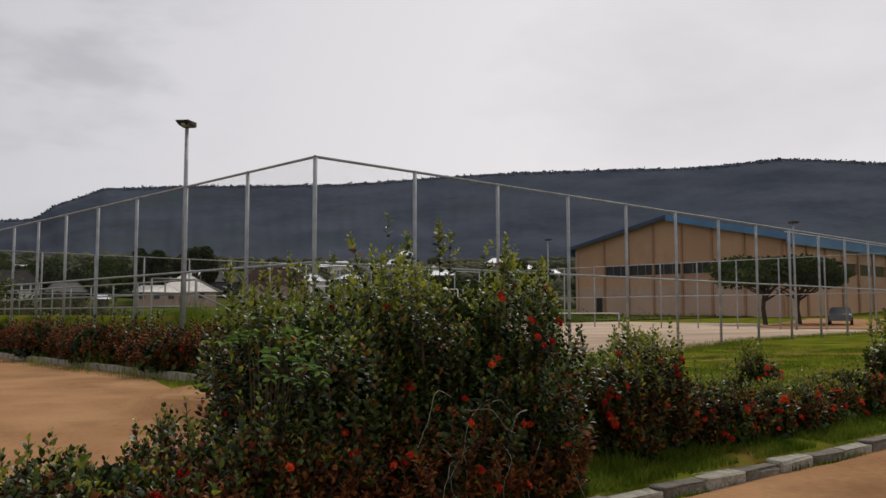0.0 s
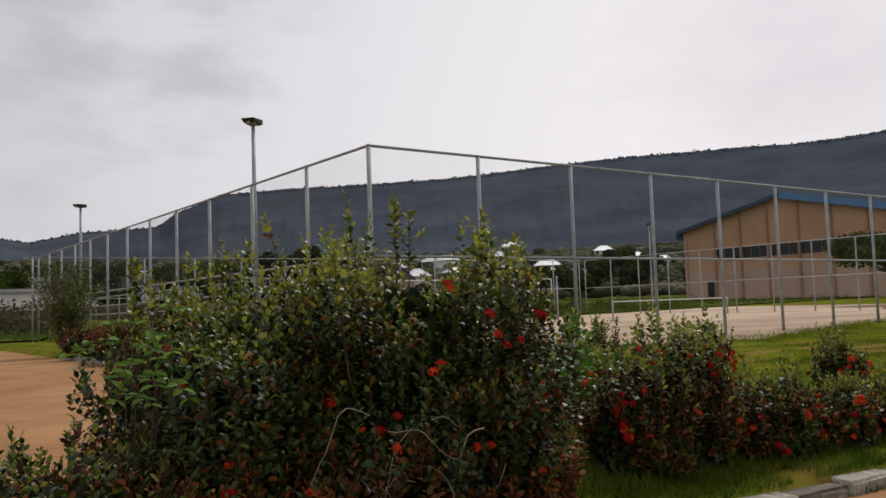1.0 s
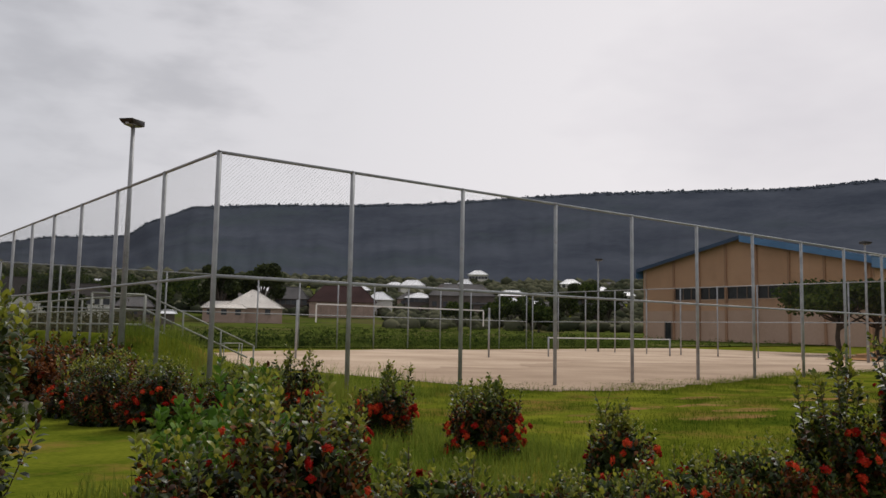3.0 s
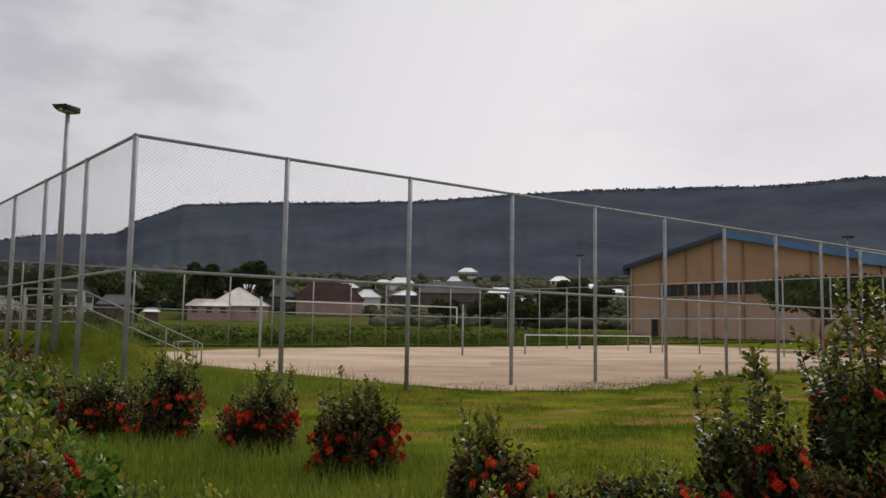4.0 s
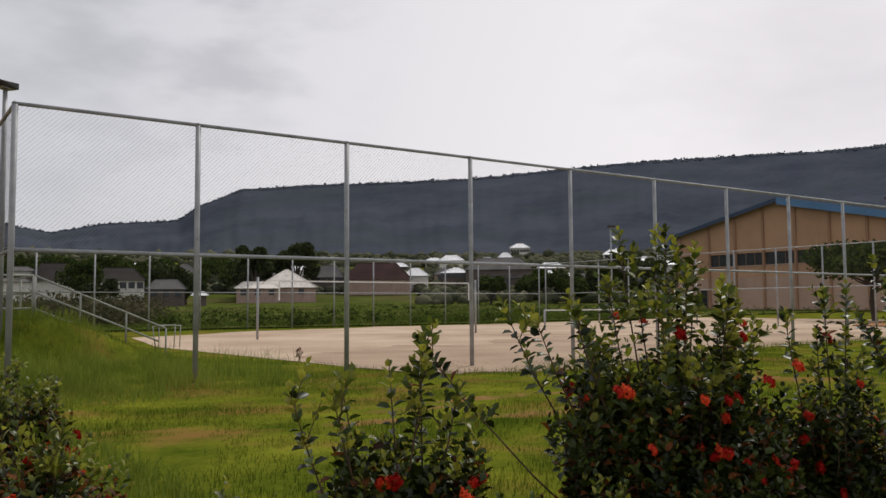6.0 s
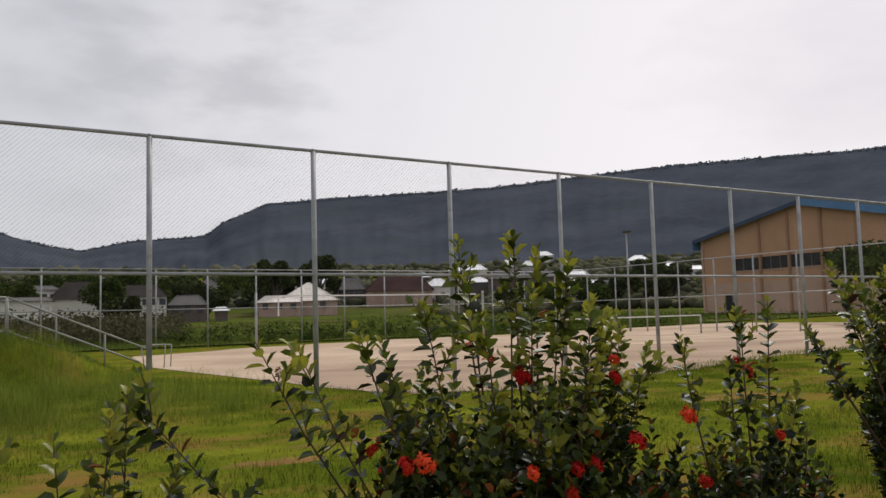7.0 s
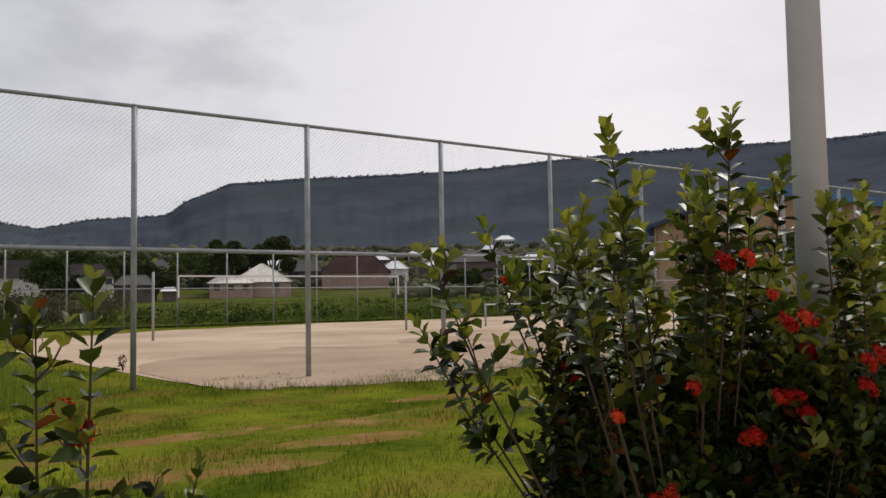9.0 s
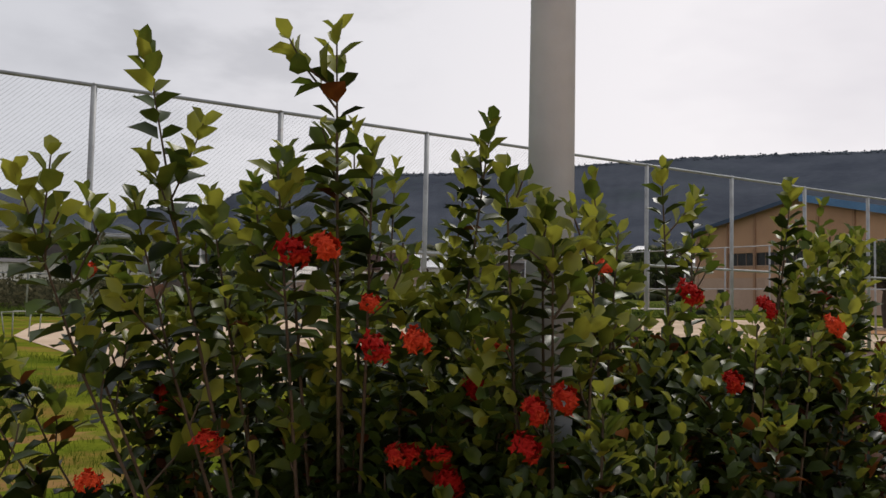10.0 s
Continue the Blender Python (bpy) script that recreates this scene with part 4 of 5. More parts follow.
tree(69.5, 158, 9.0, 4.2, 11, 0.8, 14, "broad dark green tree behind the white-roofed house", clear=0.2, flat=0.8, trunk=0.5, count=5200)
tree(46.5, 138, 7.0, 3.6, 9, 0.7, 15, "dark green tree beside the field", clear=0.2, flat=0.8, trunk=0.3)
for k, (tx, ty, th) in enumerate([(29, 138, 7.5), (4, 128, 6), (17, 146, 7), (30, 132, 5), (-6, 105, 8), (-2, 96, 7), (-14, 110, 9), (3, 110, 7), (108, 108, 7), (116, 104, 6), (134, 118, 7), (141, 111, 7),
                                  (150, 122, 8), (102, 96, 5), (88, 100, 5), (160, 135, 8), (112, 118, 6), (128, 104, 5), (96, 88, 5), (146, 100, 7), (40, 152, 8), (48, 160, 8), (33, 165, 9), (-20, 95, 9), (-26, 80, 9), (-10, 85, 7)]):
    tree(tx, ty, th, th * 0.62, 8, 0.6, 30 + k, "rounded green tree at the edge of the village", M_FIELD if k % 2 == 0 else M_TREE, clear=0.18, flat=0.85, trunk=0.25, count=2400)


for k in range(16):
    ta, tr = -4 + k * 1.7, 205 + 18 * math.sin(k * 1.9)
    tree(-4 + tr * math.sin(radians(ta)), -14 + tr * math.cos(radians(ta)), 6.4 + 1.6 * math.sin(k * 2.7), 6.0, 9, 0.8, 70 + k, "green tree in the belt behind the yard", M_FIELD, clear=0.15, flat=0.9, trunk=0.2, count=1500)


def build_far_scrub():
    """Scrub and garden trees between the houses, too many to tell apart."""
    rng = np.random.default_rng(8)
    az = rng.uniform(-12, 66, 5200)
    r = np.concatenate([rng.uniform(150, 330, 3600), rng.uniform(330, 470, 1600)])
    r = np.where((r < 192) & (az < 34), r + 45, r)
    x, y = -4 + r * np.sin(np.radians(az)), -14 + r * np.cos(np.radians(az))
    s = rng.uniform(0.9, 2.1, 5200)
    s = np.where(r > 330, s * 1.5, s)
    ob = part("village_scrub", clumps("village_scrub", np.stack([x, y, land(x, y) + s * 0.4], -1), s, M_VSCRUB, 9, 0.75), None, None)
    tagged(ob, "dark green scrub and trees between the houses", "shrubs", kind="stuff")
    n = 5200
    x, y = rng.uniform(-6, 95, n), 36.0 + 78 * rng.uniform(0, 1, n)
    s = rng.uniform(0.06, 0.26, n)
    s *= np.clip(1.0 + 1.8 * np.array([noise.noise(Vector((a * 0.13, b * 0.09, 2.2))) for a, b in zip(x, y)]), 0.2, 2.4)
    m_ = 420
    x, y = np.concatenate([x, rng.uniform(30, 62, m_)]), np.concatenate([y, 36.5 + 12 * rng.uniform(0, 1, m_) ** 2])
    s = np.concatenate([s, rng.uniform(0.25, 0.75, m_)])
    k = 12
    v, f = leaf_cards(np.repeat(np.stack([x, y, land(x, y) + s * 0.6], -1), k, 0) + rng.normal(size=(len(x) * k, 3)) * np.repeat(s, k)[:, None] * np.array([1, 1, 0.6]), 0.26, rng, 2.6)
    ob = part("field_weeds", mesh_from("field_weeds", v, f, M_FIELDGRASS), None, None)
    tagged(ob, "rank green weeds in the field behind the court", "weeds", kind="stuff")
    n = 1500
    az = rng.uniform(-2, 17, n)
    r = rng.uniform(62, 142, n)
    x, y = -4 + r * np.sin(np.radians(az)), -14 + r * np.cos(np.radians(az))
    s = rng.uniform(0.5, 1.35, n)
    v, f = leaf_cards(np.repeat(np.stack([x, y, land(x, y) + s * 0.8], -1), 22, 0) + rng.normal(size=(n * 22, 3)) * np.repeat(s, 22)[:, None] * np.array([0.9, 0.9, 0.55]), 0.45, rng, 2.2)
    q = 130
    bx, by = np.concatenate([rng.uniform(14, 62, q // 2), rng.uniform(2, 90, q // 2)]), np.concatenate([rng.uniform(37, 46, q // 2), rng.uniform(44, 105, q // 2)])
    bs = rng.uniform(0.25, 0.75, q) * np.where(by < 47, 1.0, 0.6)
    v2, f2 = leaf_cards(np.repeat(np.stack([bx, by, land(bx, by) + bs * 0.7], -1), 60, 0) + rng.normal(size=(q * 60, 3)) * np.repeat(bs, 60)[:, None] * np.array([0.75, 0.75, 0.5]), 0.30, rng, 1.8)
    bush = part("field_bushes", mesh_from("field_bushes", v2, f2, M_FIELD), None, None)
    tagged(bush, "dark green bushes scattered in the field", "bushes", kind="stuff")
    ob = part("dry_scrub", mesh_from("dry_scrub", v, f, M_SCRUB), None, None)
    tagged(ob, "greyish dry scrub on the fallow ground before the houses", "scrub", kind="stuff")


build_far_scrub()


# ---- parked car under the trees ----
def car():
    x, y = 58.8, 11.2
    z = float(land(x, y)) + 0.02
    ob = thing("car", (x, y, z), "grey parked saloon car under the trees", "car", turn=20)
    bm = bmesh.new()
    prof = [(-2.1, 0.35), (-2.1, 0.8), (-1.2, 0.95), (-0.6, 1.42), (0.8, 1.42), (1.4, 0.98), (2.1, 0.9), (2.15, 0.35)]
    sides = []
    for yy in (-0.82, 0.82):
        sides.append([bm.verts.new((px, yy * (0.82 if pz > 1.2 else 1.0), pz)) for px, pz in prof])
    for k in range(len(prof)):
        j = (k + 1) % len(prof)
        bm.faces.new((sides[0][k], sides[0][j], sides[1][j], sides[1][k]))
    bm.faces.new(sides[0][::-1])
    bm.faces.new(sides[1])
    bmesh.ops.recalc_face_normals(bm, faces=bm.faces)
    bmesh.ops.bevel(bm, geom=list(bm.edges), offset=0.06, segments=2, affect="EDGES")
    part("body", bm, M_CAR, ob)
    for yy in (-0.80, 0.80):
        bm = bmesh.new()
        v = [bm.verts.new((px, yy * 0.93 + 0.03 * (1 if yy > 0 else -1), pz)) for px, pz in ((-1.0, 0.98), (-0.55, 1.34), (0.75, 1.34), (1.2, 1.0))]
        bm.faces.new(v)
        part("side_window", bm, M_GLASS, ob)
        for px in (-1.35, 1.35):
            w = part("wheel", tubed((px, yy - 0.1, 0.31), (px, yy + 0.1, 0.31), 0.31, sides=18), M_TYRE, ob)
            part("rim", tubed((px, yy - 0.11, 0.31), (px, yy + 0.11, 0.31), 0.18, sides=14), M_STEEL, w)


car()


# a dry weed standing at the edge of the court
dw = thing("dry_weed", (6.8, 4.0, 0.24), "small dark dry weed at the edge of the court", "weed")
wrng = np.random.default_rng(63)
for k in range(6):
    q = Vector((wrng.uniform(-0.09, 0.09), wrng.uniform(-0.09, 0.09), wrng.uniform(0.18, 0.34)))
    part("stem", polytube(bmesh.new(), [(0, 0, -0.02), tuple(q * 0.55 + Vector((0.01, 0, 0.02))), tuple(q)], 0.008, 0.004, 5), M_STEM, dw)
wl = np.array([[wrng.uniform(-0.08, 0.08), wrng.uniform(-0.08, 0.08), wrng.uniform(0.08, 0.32)] for _ in range(40)])
v, f = leaf_cards(wl, 0.07, wrng, 2.0)
part("leaves", mesh_from("leaves", v, f, M_RUSTY), M_RUSTY, dw)


# ---- ixora shrubs ----
def leaves_mesh(name, base, axis, normal, length, width, mat, fold=0.22, droop=0.12, fine=True):
    """Oval leaves folded along the midrib: eight corners, four faces each."""
    n = len(base)
    side = np.cross(normal, axis)
    side /= np.linalg.norm(side, axis=1, keepdims=True) + 1e-9
    nor = np.cross(axis, side)
    L, Wd = length[:, None], width[:, None]
    v = np.zeros((n, 8, 3))
    pts = ((0.0, 0.0, 0.0), (0.28, 0.43, fold), (0.68, 0.44, fold), (1.0, 0.0, -droop), (0.68, -0.44, fold), (0.28, -0.43, fold), (0.30, 0.0, 0.0), (0.68, 0.0, -droop * 0.3))
    for k, (a, b, c) in enumerate(pts):
        v[:, k] = base + axis * L * a + side * Wd * b + nor * Wd * c
    tri = np.array([[0, 6, 1], [6, 7, 2], [6, 2, 1], [7, 3, 2], [0, 5, 6], [6, 4, 7], [6, 5, 4], [7, 4, 3]])
    if not fine:
        v = v[:, :6]
        tri = np.array([[0, 5, 1], [1, 5, 4], [1, 4, 2], [2, 4, 3]])
    return mesh_from(name, v.reshape(-1, 3), (tri[None] + (np.arange(n) * v.shape[1])[:, None, None]).reshape(-1, 3), mat, True)


def flower_head_mesh(seed):
    """A dense dome of small four-petalled florets, about 7 cm across."""
    rng = np.random.default_rng(seed)
    vs, fs = [], []
    for k in range(34 + 6 * (seed % 3)):
        a, e = rng.uniform(0, 2 * math.pi), math.asin(rng.uniform(-0.3, 1.0))
        c = Vector((math.cos(a) * math.cos(e), math.sin(a) * math.cos(e), math.sin(e) * 0.7))
        o = c * rng.uniform(0.014, 0.034) + Vector((0.012 * math.sin(seed * 2.1), 0.010 * math.cos(seed * 1.3), 0))
        n = (c.normalized() + Vector(rng.normal(size=3)) * 0.25).normalized()
        u = n.orthogonal().normalized()
        u.rotate(Matrix.Rotation(rng.uniform(0, 3), 3, n))
        w = n.cross(u).normalized()
        for p, q in ((u, w), (w, u)):
            i = len(vs)
            vs += [o - p * 0.014 + n * 0.004, o + q * 0.0085, o + p * 0.014 + n * 0.004, o - q * 0.0085]
            fs.append((i, i + 1, i + 2, i + 3))
    return mesh_from("flower_head", [tuple(v) for v in vs], fs, M_FLOWER)


FLOWERS = [flower_head_mesh(s) for s in (1, 2, 3, 4, 5)]


def shrub(x, y, rx, ry, h, shoots, seed, label, flowers=8, tips=(), young=0.25, rusty=0.1, leaf=0.051, fl_low=True, leaf_mat=None, young_mat=None, name="ixora_shrub", category="shrub", side_flowers=-1, pairs=(6, 12), fill=0.5, fl_size=1.15, spiky=0.18, blooms=(), fl_top=0.75, cluster=0.6, fine=False):
    rng = np.random.default_rng(seed)
    zg = float(land(x, y)) - 0.02
    ob = thing(name, (x, y, zg), label, category, "hedge shrubs")
    tip = []
    lobes = max(6, int(rx * 26 * h ** 0.5))
    ldir = rng.normal(size=(lobes, 3))
    ldir[:, 2] = np.abs(ldir[:, 2]) * 0.9
    ldir /= np.linalg.norm(ldir, axis=1, keepdims=True)
    wide = 1.5 / math.sqrt(lobes)
    for k in range(shoots):
        a = rng.uniform(0, 2 * math.pi)
        e = math.asin(rng.uniform(0.0, 1.0) ** 1.25)
        here = np.array([math.cos(a) * math.cos(e), math.sin(a) * math.cos(e), math.sin(e)])
        gap = np.min(np.linalg.norm(ldir - here, axis=1))
        lump = 0.77 + 0.38 * math.exp(-(gap / wide) ** 2) + 0.16 * noise.noise(Vector((math.cos(a) * 1.7 + seed, math.sin(a) * 1.7, e * 2.0)))
        s = rng.uniform(0.80, 1.03) * lump
        zz = h * (0.10 + 0.84 * math.sin(e) ** 0.8 * s)
        if rng.uniform() < spiky:
            zz *= rng.uniform(1.03, 1.16)
        flare = math.cos(e) ** 0.55
        tip.append((rx * math.cos(a) * flare * s, ry * math.sin(a) * flare * s, max(zz, 0.07)))
    tip += [(tx - x, ty - y, tz - zg) for tx, ty, tz in tips]
    tip = np.array(tip)
    n = len(tip)
    root = np.stack([tip[:, 0] * 0.22 + rng.normal(size=n) * 0.05, tip[:, 1] * 0.22 + rng.normal(size=n) * 0.05, np.zeros(n)], -1)
    special = np.arange(n) >= shoots
    bend = np.stack([tip[:, 0] * 0.92, tip[:, 1] * 0.92, tip[:, 2] * 0.42], -1)
    bend[special] = tip[special] * np.array([0.80, 0.80, 0.62])
    # side shoots on the long ones
    own = [(root[k], bend[k], tip[k]) for k in range(n)]
    for k in range(shoots, n):
        for j in range(rng.integers(3, 6)):
            t = rng.uniform(0.5, 0.92)
            p = root[k] * (1 - t) ** 2 + 2 * bend[k] * t * (1 - t) + tip[k] * t * t
            g = np.array([rng.normal() * 0.42, rng.normal() * 0.42, rng.uniform(0.5, 1.0)])
            q = p + g / np.linalg.norm(g) * rng.uniform(0.08, 0.19)
            own.append((p, (p + q) / 2 + rng.normal(size=3) * 0.02, q))
    root, bend, tip = (np.array([o[i] for o in own]) for i in range(3))
    side_shoot = np.arange(len(own)) >= n
    n = len(own)
    special = np.arange(n) >= shoots

    def at(t):
        t = t[:, None]
        return root * (1 - t) ** 2 + 2 * bend * t * (1 - t) + tip * t ** 2

    bm = bmesh.new()
    for k in range(0, n):
        if special[k] or k % 5 == 0:
            q = [tuple(at(np.full(n, t))[k]) for t in ((0.0, 0.35, 0.7, 1.0) if not special[k] else (0, 0.3, 0.6, 0.8, 0.9, 1.0))] if n < 60 else \
                [tuple(root[k] * (1 - t) ** 2 + 2 * bend[k] * t * (1 - t) + tip[k] * t * t) for t in (0.0, 0.35, 0.7, 1.0)]
            polytube(bm, q, 0.0028 if side_shoot[k] else 0.007, 0.0018 if special[k] else 0.0022, 4)
    part("branchwork", bm, M_STEM, ob, "thin brown woody stems")
    B, A, N, L, kind = [], [], [], [], []
    length = np.linalg.norm(tip - root, axis=1)
    cnt = rng.integers(pairs[0], pairs[1], n)
    cnt[special] = 15
    cnt[side_shoot] = rng.integers(3, 6, side_shoot.sum())
    for k in range(n):
        sp = 0.034 if not special[k] else rng.uniform(0.032, 0.044)
        phase = rng.uniform(0, math.pi)
        for j in range(cnt[k]):
            t = 1.0 - (j * sp) / max(length[k], 0.12)
            if t < 0.12:
                break
            p = root[k] * (1 - t) ** 2 + 2 * bend[k] * t * (1 - t) + tip[k] * t * t
            d = 2 * (bend[k] - root[k]) * (1 - t) + 2 * (tip[k] - bend[k]) * t
            d /= np.linalg.norm(d) + 1e-9
            u = np.cross(d, [0.31, 0.52, 0.8])
            u /= np.linalg.norm(u) + 1e-9
            w = np.cross(d, u)
            ang = phase + j * math.pi / 2 + rng.uniform(-0.3, 0.3)
            o = u * math.cos(ang) + w * math.sin(ang)
            open_ = 0.35 + 0.10 * min(j, 7) + rng.uniform(-0.12, 0.2)
            for s in (1, -1):
                if rng.uniform() < 0.06 and j > 2:
                    continue
                ax = d * math.cos(open_ * 1.15) + s * o * math.sin(open_ * 1.15) + np.array([0, 0, -0.10]) + rng.normal(size=3) * 0.10
                ax /= np.linalg.norm(ax)
                B.append(p + s * o * 0.004)
                A.append(ax)
                N.append(d + rng.normal(size=3) * 0.25)
                L.append((leaf * 1.12 if special[k] else leaf) * rng.uniform(0.75, 1.2) * (0.62 if j == 0 else 0.85 if j == 1 else 1.0))
                # young leaves sit high, rusty low; the split also paints lit tops, shaded feet
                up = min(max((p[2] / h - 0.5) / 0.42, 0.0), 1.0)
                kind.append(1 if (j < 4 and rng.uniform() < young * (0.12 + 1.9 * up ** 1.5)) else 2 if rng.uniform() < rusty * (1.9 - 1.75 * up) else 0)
    m = int(len(B) * fill * 0.75)
    q = rng.normal(size=(m, 3))
    q /= np.linalg.norm(q, axis=1, keepdims=True)
    q *= (rng.uniform(0.0, 1.0, m) ** 0.40)[:, None] * 0.84
    q[:, 2] = np.abs(q[:, 2])
    B, A, N, L, kind = (np.array(w) for w in (B, A, N, L, kind))
    vi, fi = leaf_cards(q * np.array([rx, ry, h * 0.86]), leaf * 2.1, rng, 1.5)
    if m:
        part("inner_leaves", mesh_from("inner_leaves", vi, fi, leaf_mat or M_LEAF), None, ob)
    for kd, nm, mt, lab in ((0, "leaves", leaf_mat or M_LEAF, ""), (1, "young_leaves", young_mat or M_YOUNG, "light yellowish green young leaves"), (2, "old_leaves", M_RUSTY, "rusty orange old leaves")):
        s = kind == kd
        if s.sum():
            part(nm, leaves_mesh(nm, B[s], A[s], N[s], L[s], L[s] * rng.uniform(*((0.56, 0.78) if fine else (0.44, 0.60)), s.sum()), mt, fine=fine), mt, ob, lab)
    for k, (bx, by, bz) in enumerate(blooms):
        bs = rng.uniform(0.75, 1.2)
        f = part("flower_head", FLOWERS[k % 5], M_FLOWER, ob)
        f.matrix_local = Matrix.Translation((bx - x, by - y, bz - zg)) @ Vector((0.2, -1.0, 0.8)).to_track_quat("Z", "Y").to_matrix().to_4x4() @ Matrix.Diagonal((bs, bs * rng.uniform(0.7, 1.1), bs * 0.85, 1))
    for k in range(flowers):
        a = rng.uniform(math.pi, 2 * math.pi) if rng.uniform() < 0.75 else rng.uniform(0, math.pi)
        e = math.asin(rng.uniform(0.03, fl_top if fl_low else 0.95))
        fl = math.cos(e) ** 0.55
        c = Vector((rx * math.cos(a) * fl * 1.0, ry * math.sin(a) * fl * 1.0, h * (0.10 + 0.84 * math.sin(e) ** 0.8)))
        if k % 3 and k > 0 and rng.uniform() < cluster:
            c = prev + Vector(rng.normal(size=3) * 0.05)
        prev = c
        f = part("flower_head", FLOWERS[k % 5], M_FLOWER, ob)
        out = Vector((c.x / rx, c.y / ry, 0.7)).normalized()
        f.matrix_local = Matrix.Translation(c) @ out.to_track_quat("Z", "Y").to_matrix().to_4x4() @ Matrix.Diagonal((*[rng.uniform(0.6, 1.2) * fl_size * w for w in rng.uniform(0.75, 1.15, 3)], 1))
    return ob


# the big corner shrub and the low hedge beside it
shrub(-6.3, -10.65, 0.93, 0.94, 1.74, 1600, 11, "large dense ixora shrub with dark leaves and scattered red flowers", 34, young=0.9, rusty=0.08, fill=1.6, leaf=0.055, cluster=0.2, fl_size=0.9,
      tips=[(-6.3, -10.6, 2.06), (-6.2, -10.62, 1.98), (-5.66, -10.7, 1.95), (-6.62, -10.6, 1.94), (-7.2, -10.7, 1.9)])
shrub(-7.2, -10.5, 0.84, 0.85, 1.58, 1300, 12, "large ixora shrub with fresh green tips", 14, young=1.0, rusty=0.08, fill=1.6, leaf=0.054, cluster=0.2, fl_size=0.8)
for k, (hx, hy, r_, hh) in enumerate([(-7.73, -11.05, 0.55, 0.78), (-6.88, -11.25, 0.6, 0.8), (-6.05, -11.25, 0.5, 0.72)]):
    shrub(hx, hy, r_, 0.40, hh, 300, 50 + k, "low ixora shrub with rusty leaves under the large shrub", 16, young=0.1, rusty=0.5, fill=1.2, cluster=0.3, fl_size=0.85)
for k, (hx, hy, hh) in enumerate([(-8.25, -11.0, 0.86), (-8.8, -11.05, 0.84), (-9.35, -11.05, 0.80), (-9.95, -10.95, 0.78), (-10.7, -10.8, 0.76)]):
    shrub(hx, hy, 0.60, 0.55, hh * 0.93, 680, 60 + k, "low clipped ixora hedge shrub with orange flowers", 10, rusty=0.4, young=0.3, fill=1.6, cluster=0.2, fl_size=0.8, spiky=0.04)
# a creeper draped over the shoulder of the large shrub
cr = thing("creeper", (-7.99, -10.95, LIFT), "bright green leafy creeper draped over the large shrub", "creeper")
crng = np.random.default_rng(47)
B, A, N, L = [], [], [], []
for k in range(13):
    p = np.array([crng.uniform(-0.10, 0.16), crng.uniform(-0.18, 0.12), crng.uniform(0.80, 1.22)])
    stem = [(p[0] * 0.4, p[1] * 0.4 + 0.1, 0.0), (p[0] * 0.7, p[1] * 0.7, p[2] * 0.6), tuple(p)]
    d = np.array([crng.normal() * 0.5, -0.5 + crng.normal() * 0.4, 0.5])
    for j in range(5):
        d = d + np.array([crng.normal() * 0.25, crng.normal() * 0.2 - 0.03, -0.22])
        p = p + d / np.linalg.norm(d) * 0.058
        stem.append(tuple(p))
        for sd in (-1, 1):
            ax = np.cross(d, [0, 0, 1]) * sd + d * 0.5 + crng.normal(size=3) * 0.25
            B.append(p.copy())
            A.append(ax / np.linalg.norm(ax))
            N.append(np.array([0, -0.4, 1.0]) + crng.normal(size=3) * 0.3)
            L.append(crng.uniform(0.042, 0.07))
    part("stem", polytube(bmesh.new(), stem, 0.0035, 0.0015, 4), M_STEM, cr)
B, A, N, L = np.array(B), np.array(A), np.array(N), np.array(L)
part("leaves", leaves_mesh("leaves", B, A, N, L, L * 0.5, M_WEED), M_WEED, cr)
# the low hedge along the kerb
for k, (hx, hy, r_, hh, n_, fl) in enumerate([(-4.62, -11.0, 0.36, 0.86, 300, 16), (-4.15, -10.98, 0.46, 1.06, 430, 18), (-3.5, -11.2, 0.45, 0.68, 310, 22), (-2.85, -11.3, 0.45, 0.50, 280, 24), (-2.2, -11.35, 0.45, 0.52, 290, 26), (-1.55, -11.4, 0.44, 0.48, 270, 24), (-0.92, -11.45, 0.38, 0.58, 270, 26), (-0.42, -11.55, 0.34, 0.52, 210, 20)]):
    shrub(hx, hy, r_, 0.44, hh, n_, 80 + k, "low ixora hedge shrub with dark leaves and red flowers", fl, rusty=0.32, young=0.8, spiky=0.35, fill=1.0, fl_size=0.9, cluster=0.5)
# the row of single shrubs across the lawn
for k, (hx, hy, r_, hh, n_, fl) in enumerate([(-1.18, -10.55, 0.3, 0.56, 150, 14), (-1.05, -8.88, 0.35, 0.70, 200, 34), (-1.1, -7.3, 0.35, 0.72, 200, 34), (-1.5, -6.1, 0.32, 0.94, 170, 20), (-1.9, -5.2, 0.46, 0.78, 230, 30), (-2.45, -4.3, 0.50, 0.90, 240, 26), (-2.68, -3.2, 0.6, 0.9, 240, 16), (-2.73, -2.1, 0.6, 0.8, 200, 14)]):
    up = np.random.default_rng(300 + k)
    shoots_ = [(hx + r_ * up.uniform(-0.65, 0.65), hy + r_ * up.uniform(-0.65, 0.65), float(land(hx, hy)) + hh * up.uniform(0.84, 1.04)) for _ in range(9)]
    shrub(hx, hy, r_, r_, hh, n_, 110 + k, "single rounded ixora shrub covered in red flowers on the lawn", int(fl * 1.1), rusty=0.34, young=0.7, spiky=0.4, fl_size=1.1, fl_top=0.48, fill=1.3, tips=shoots_)
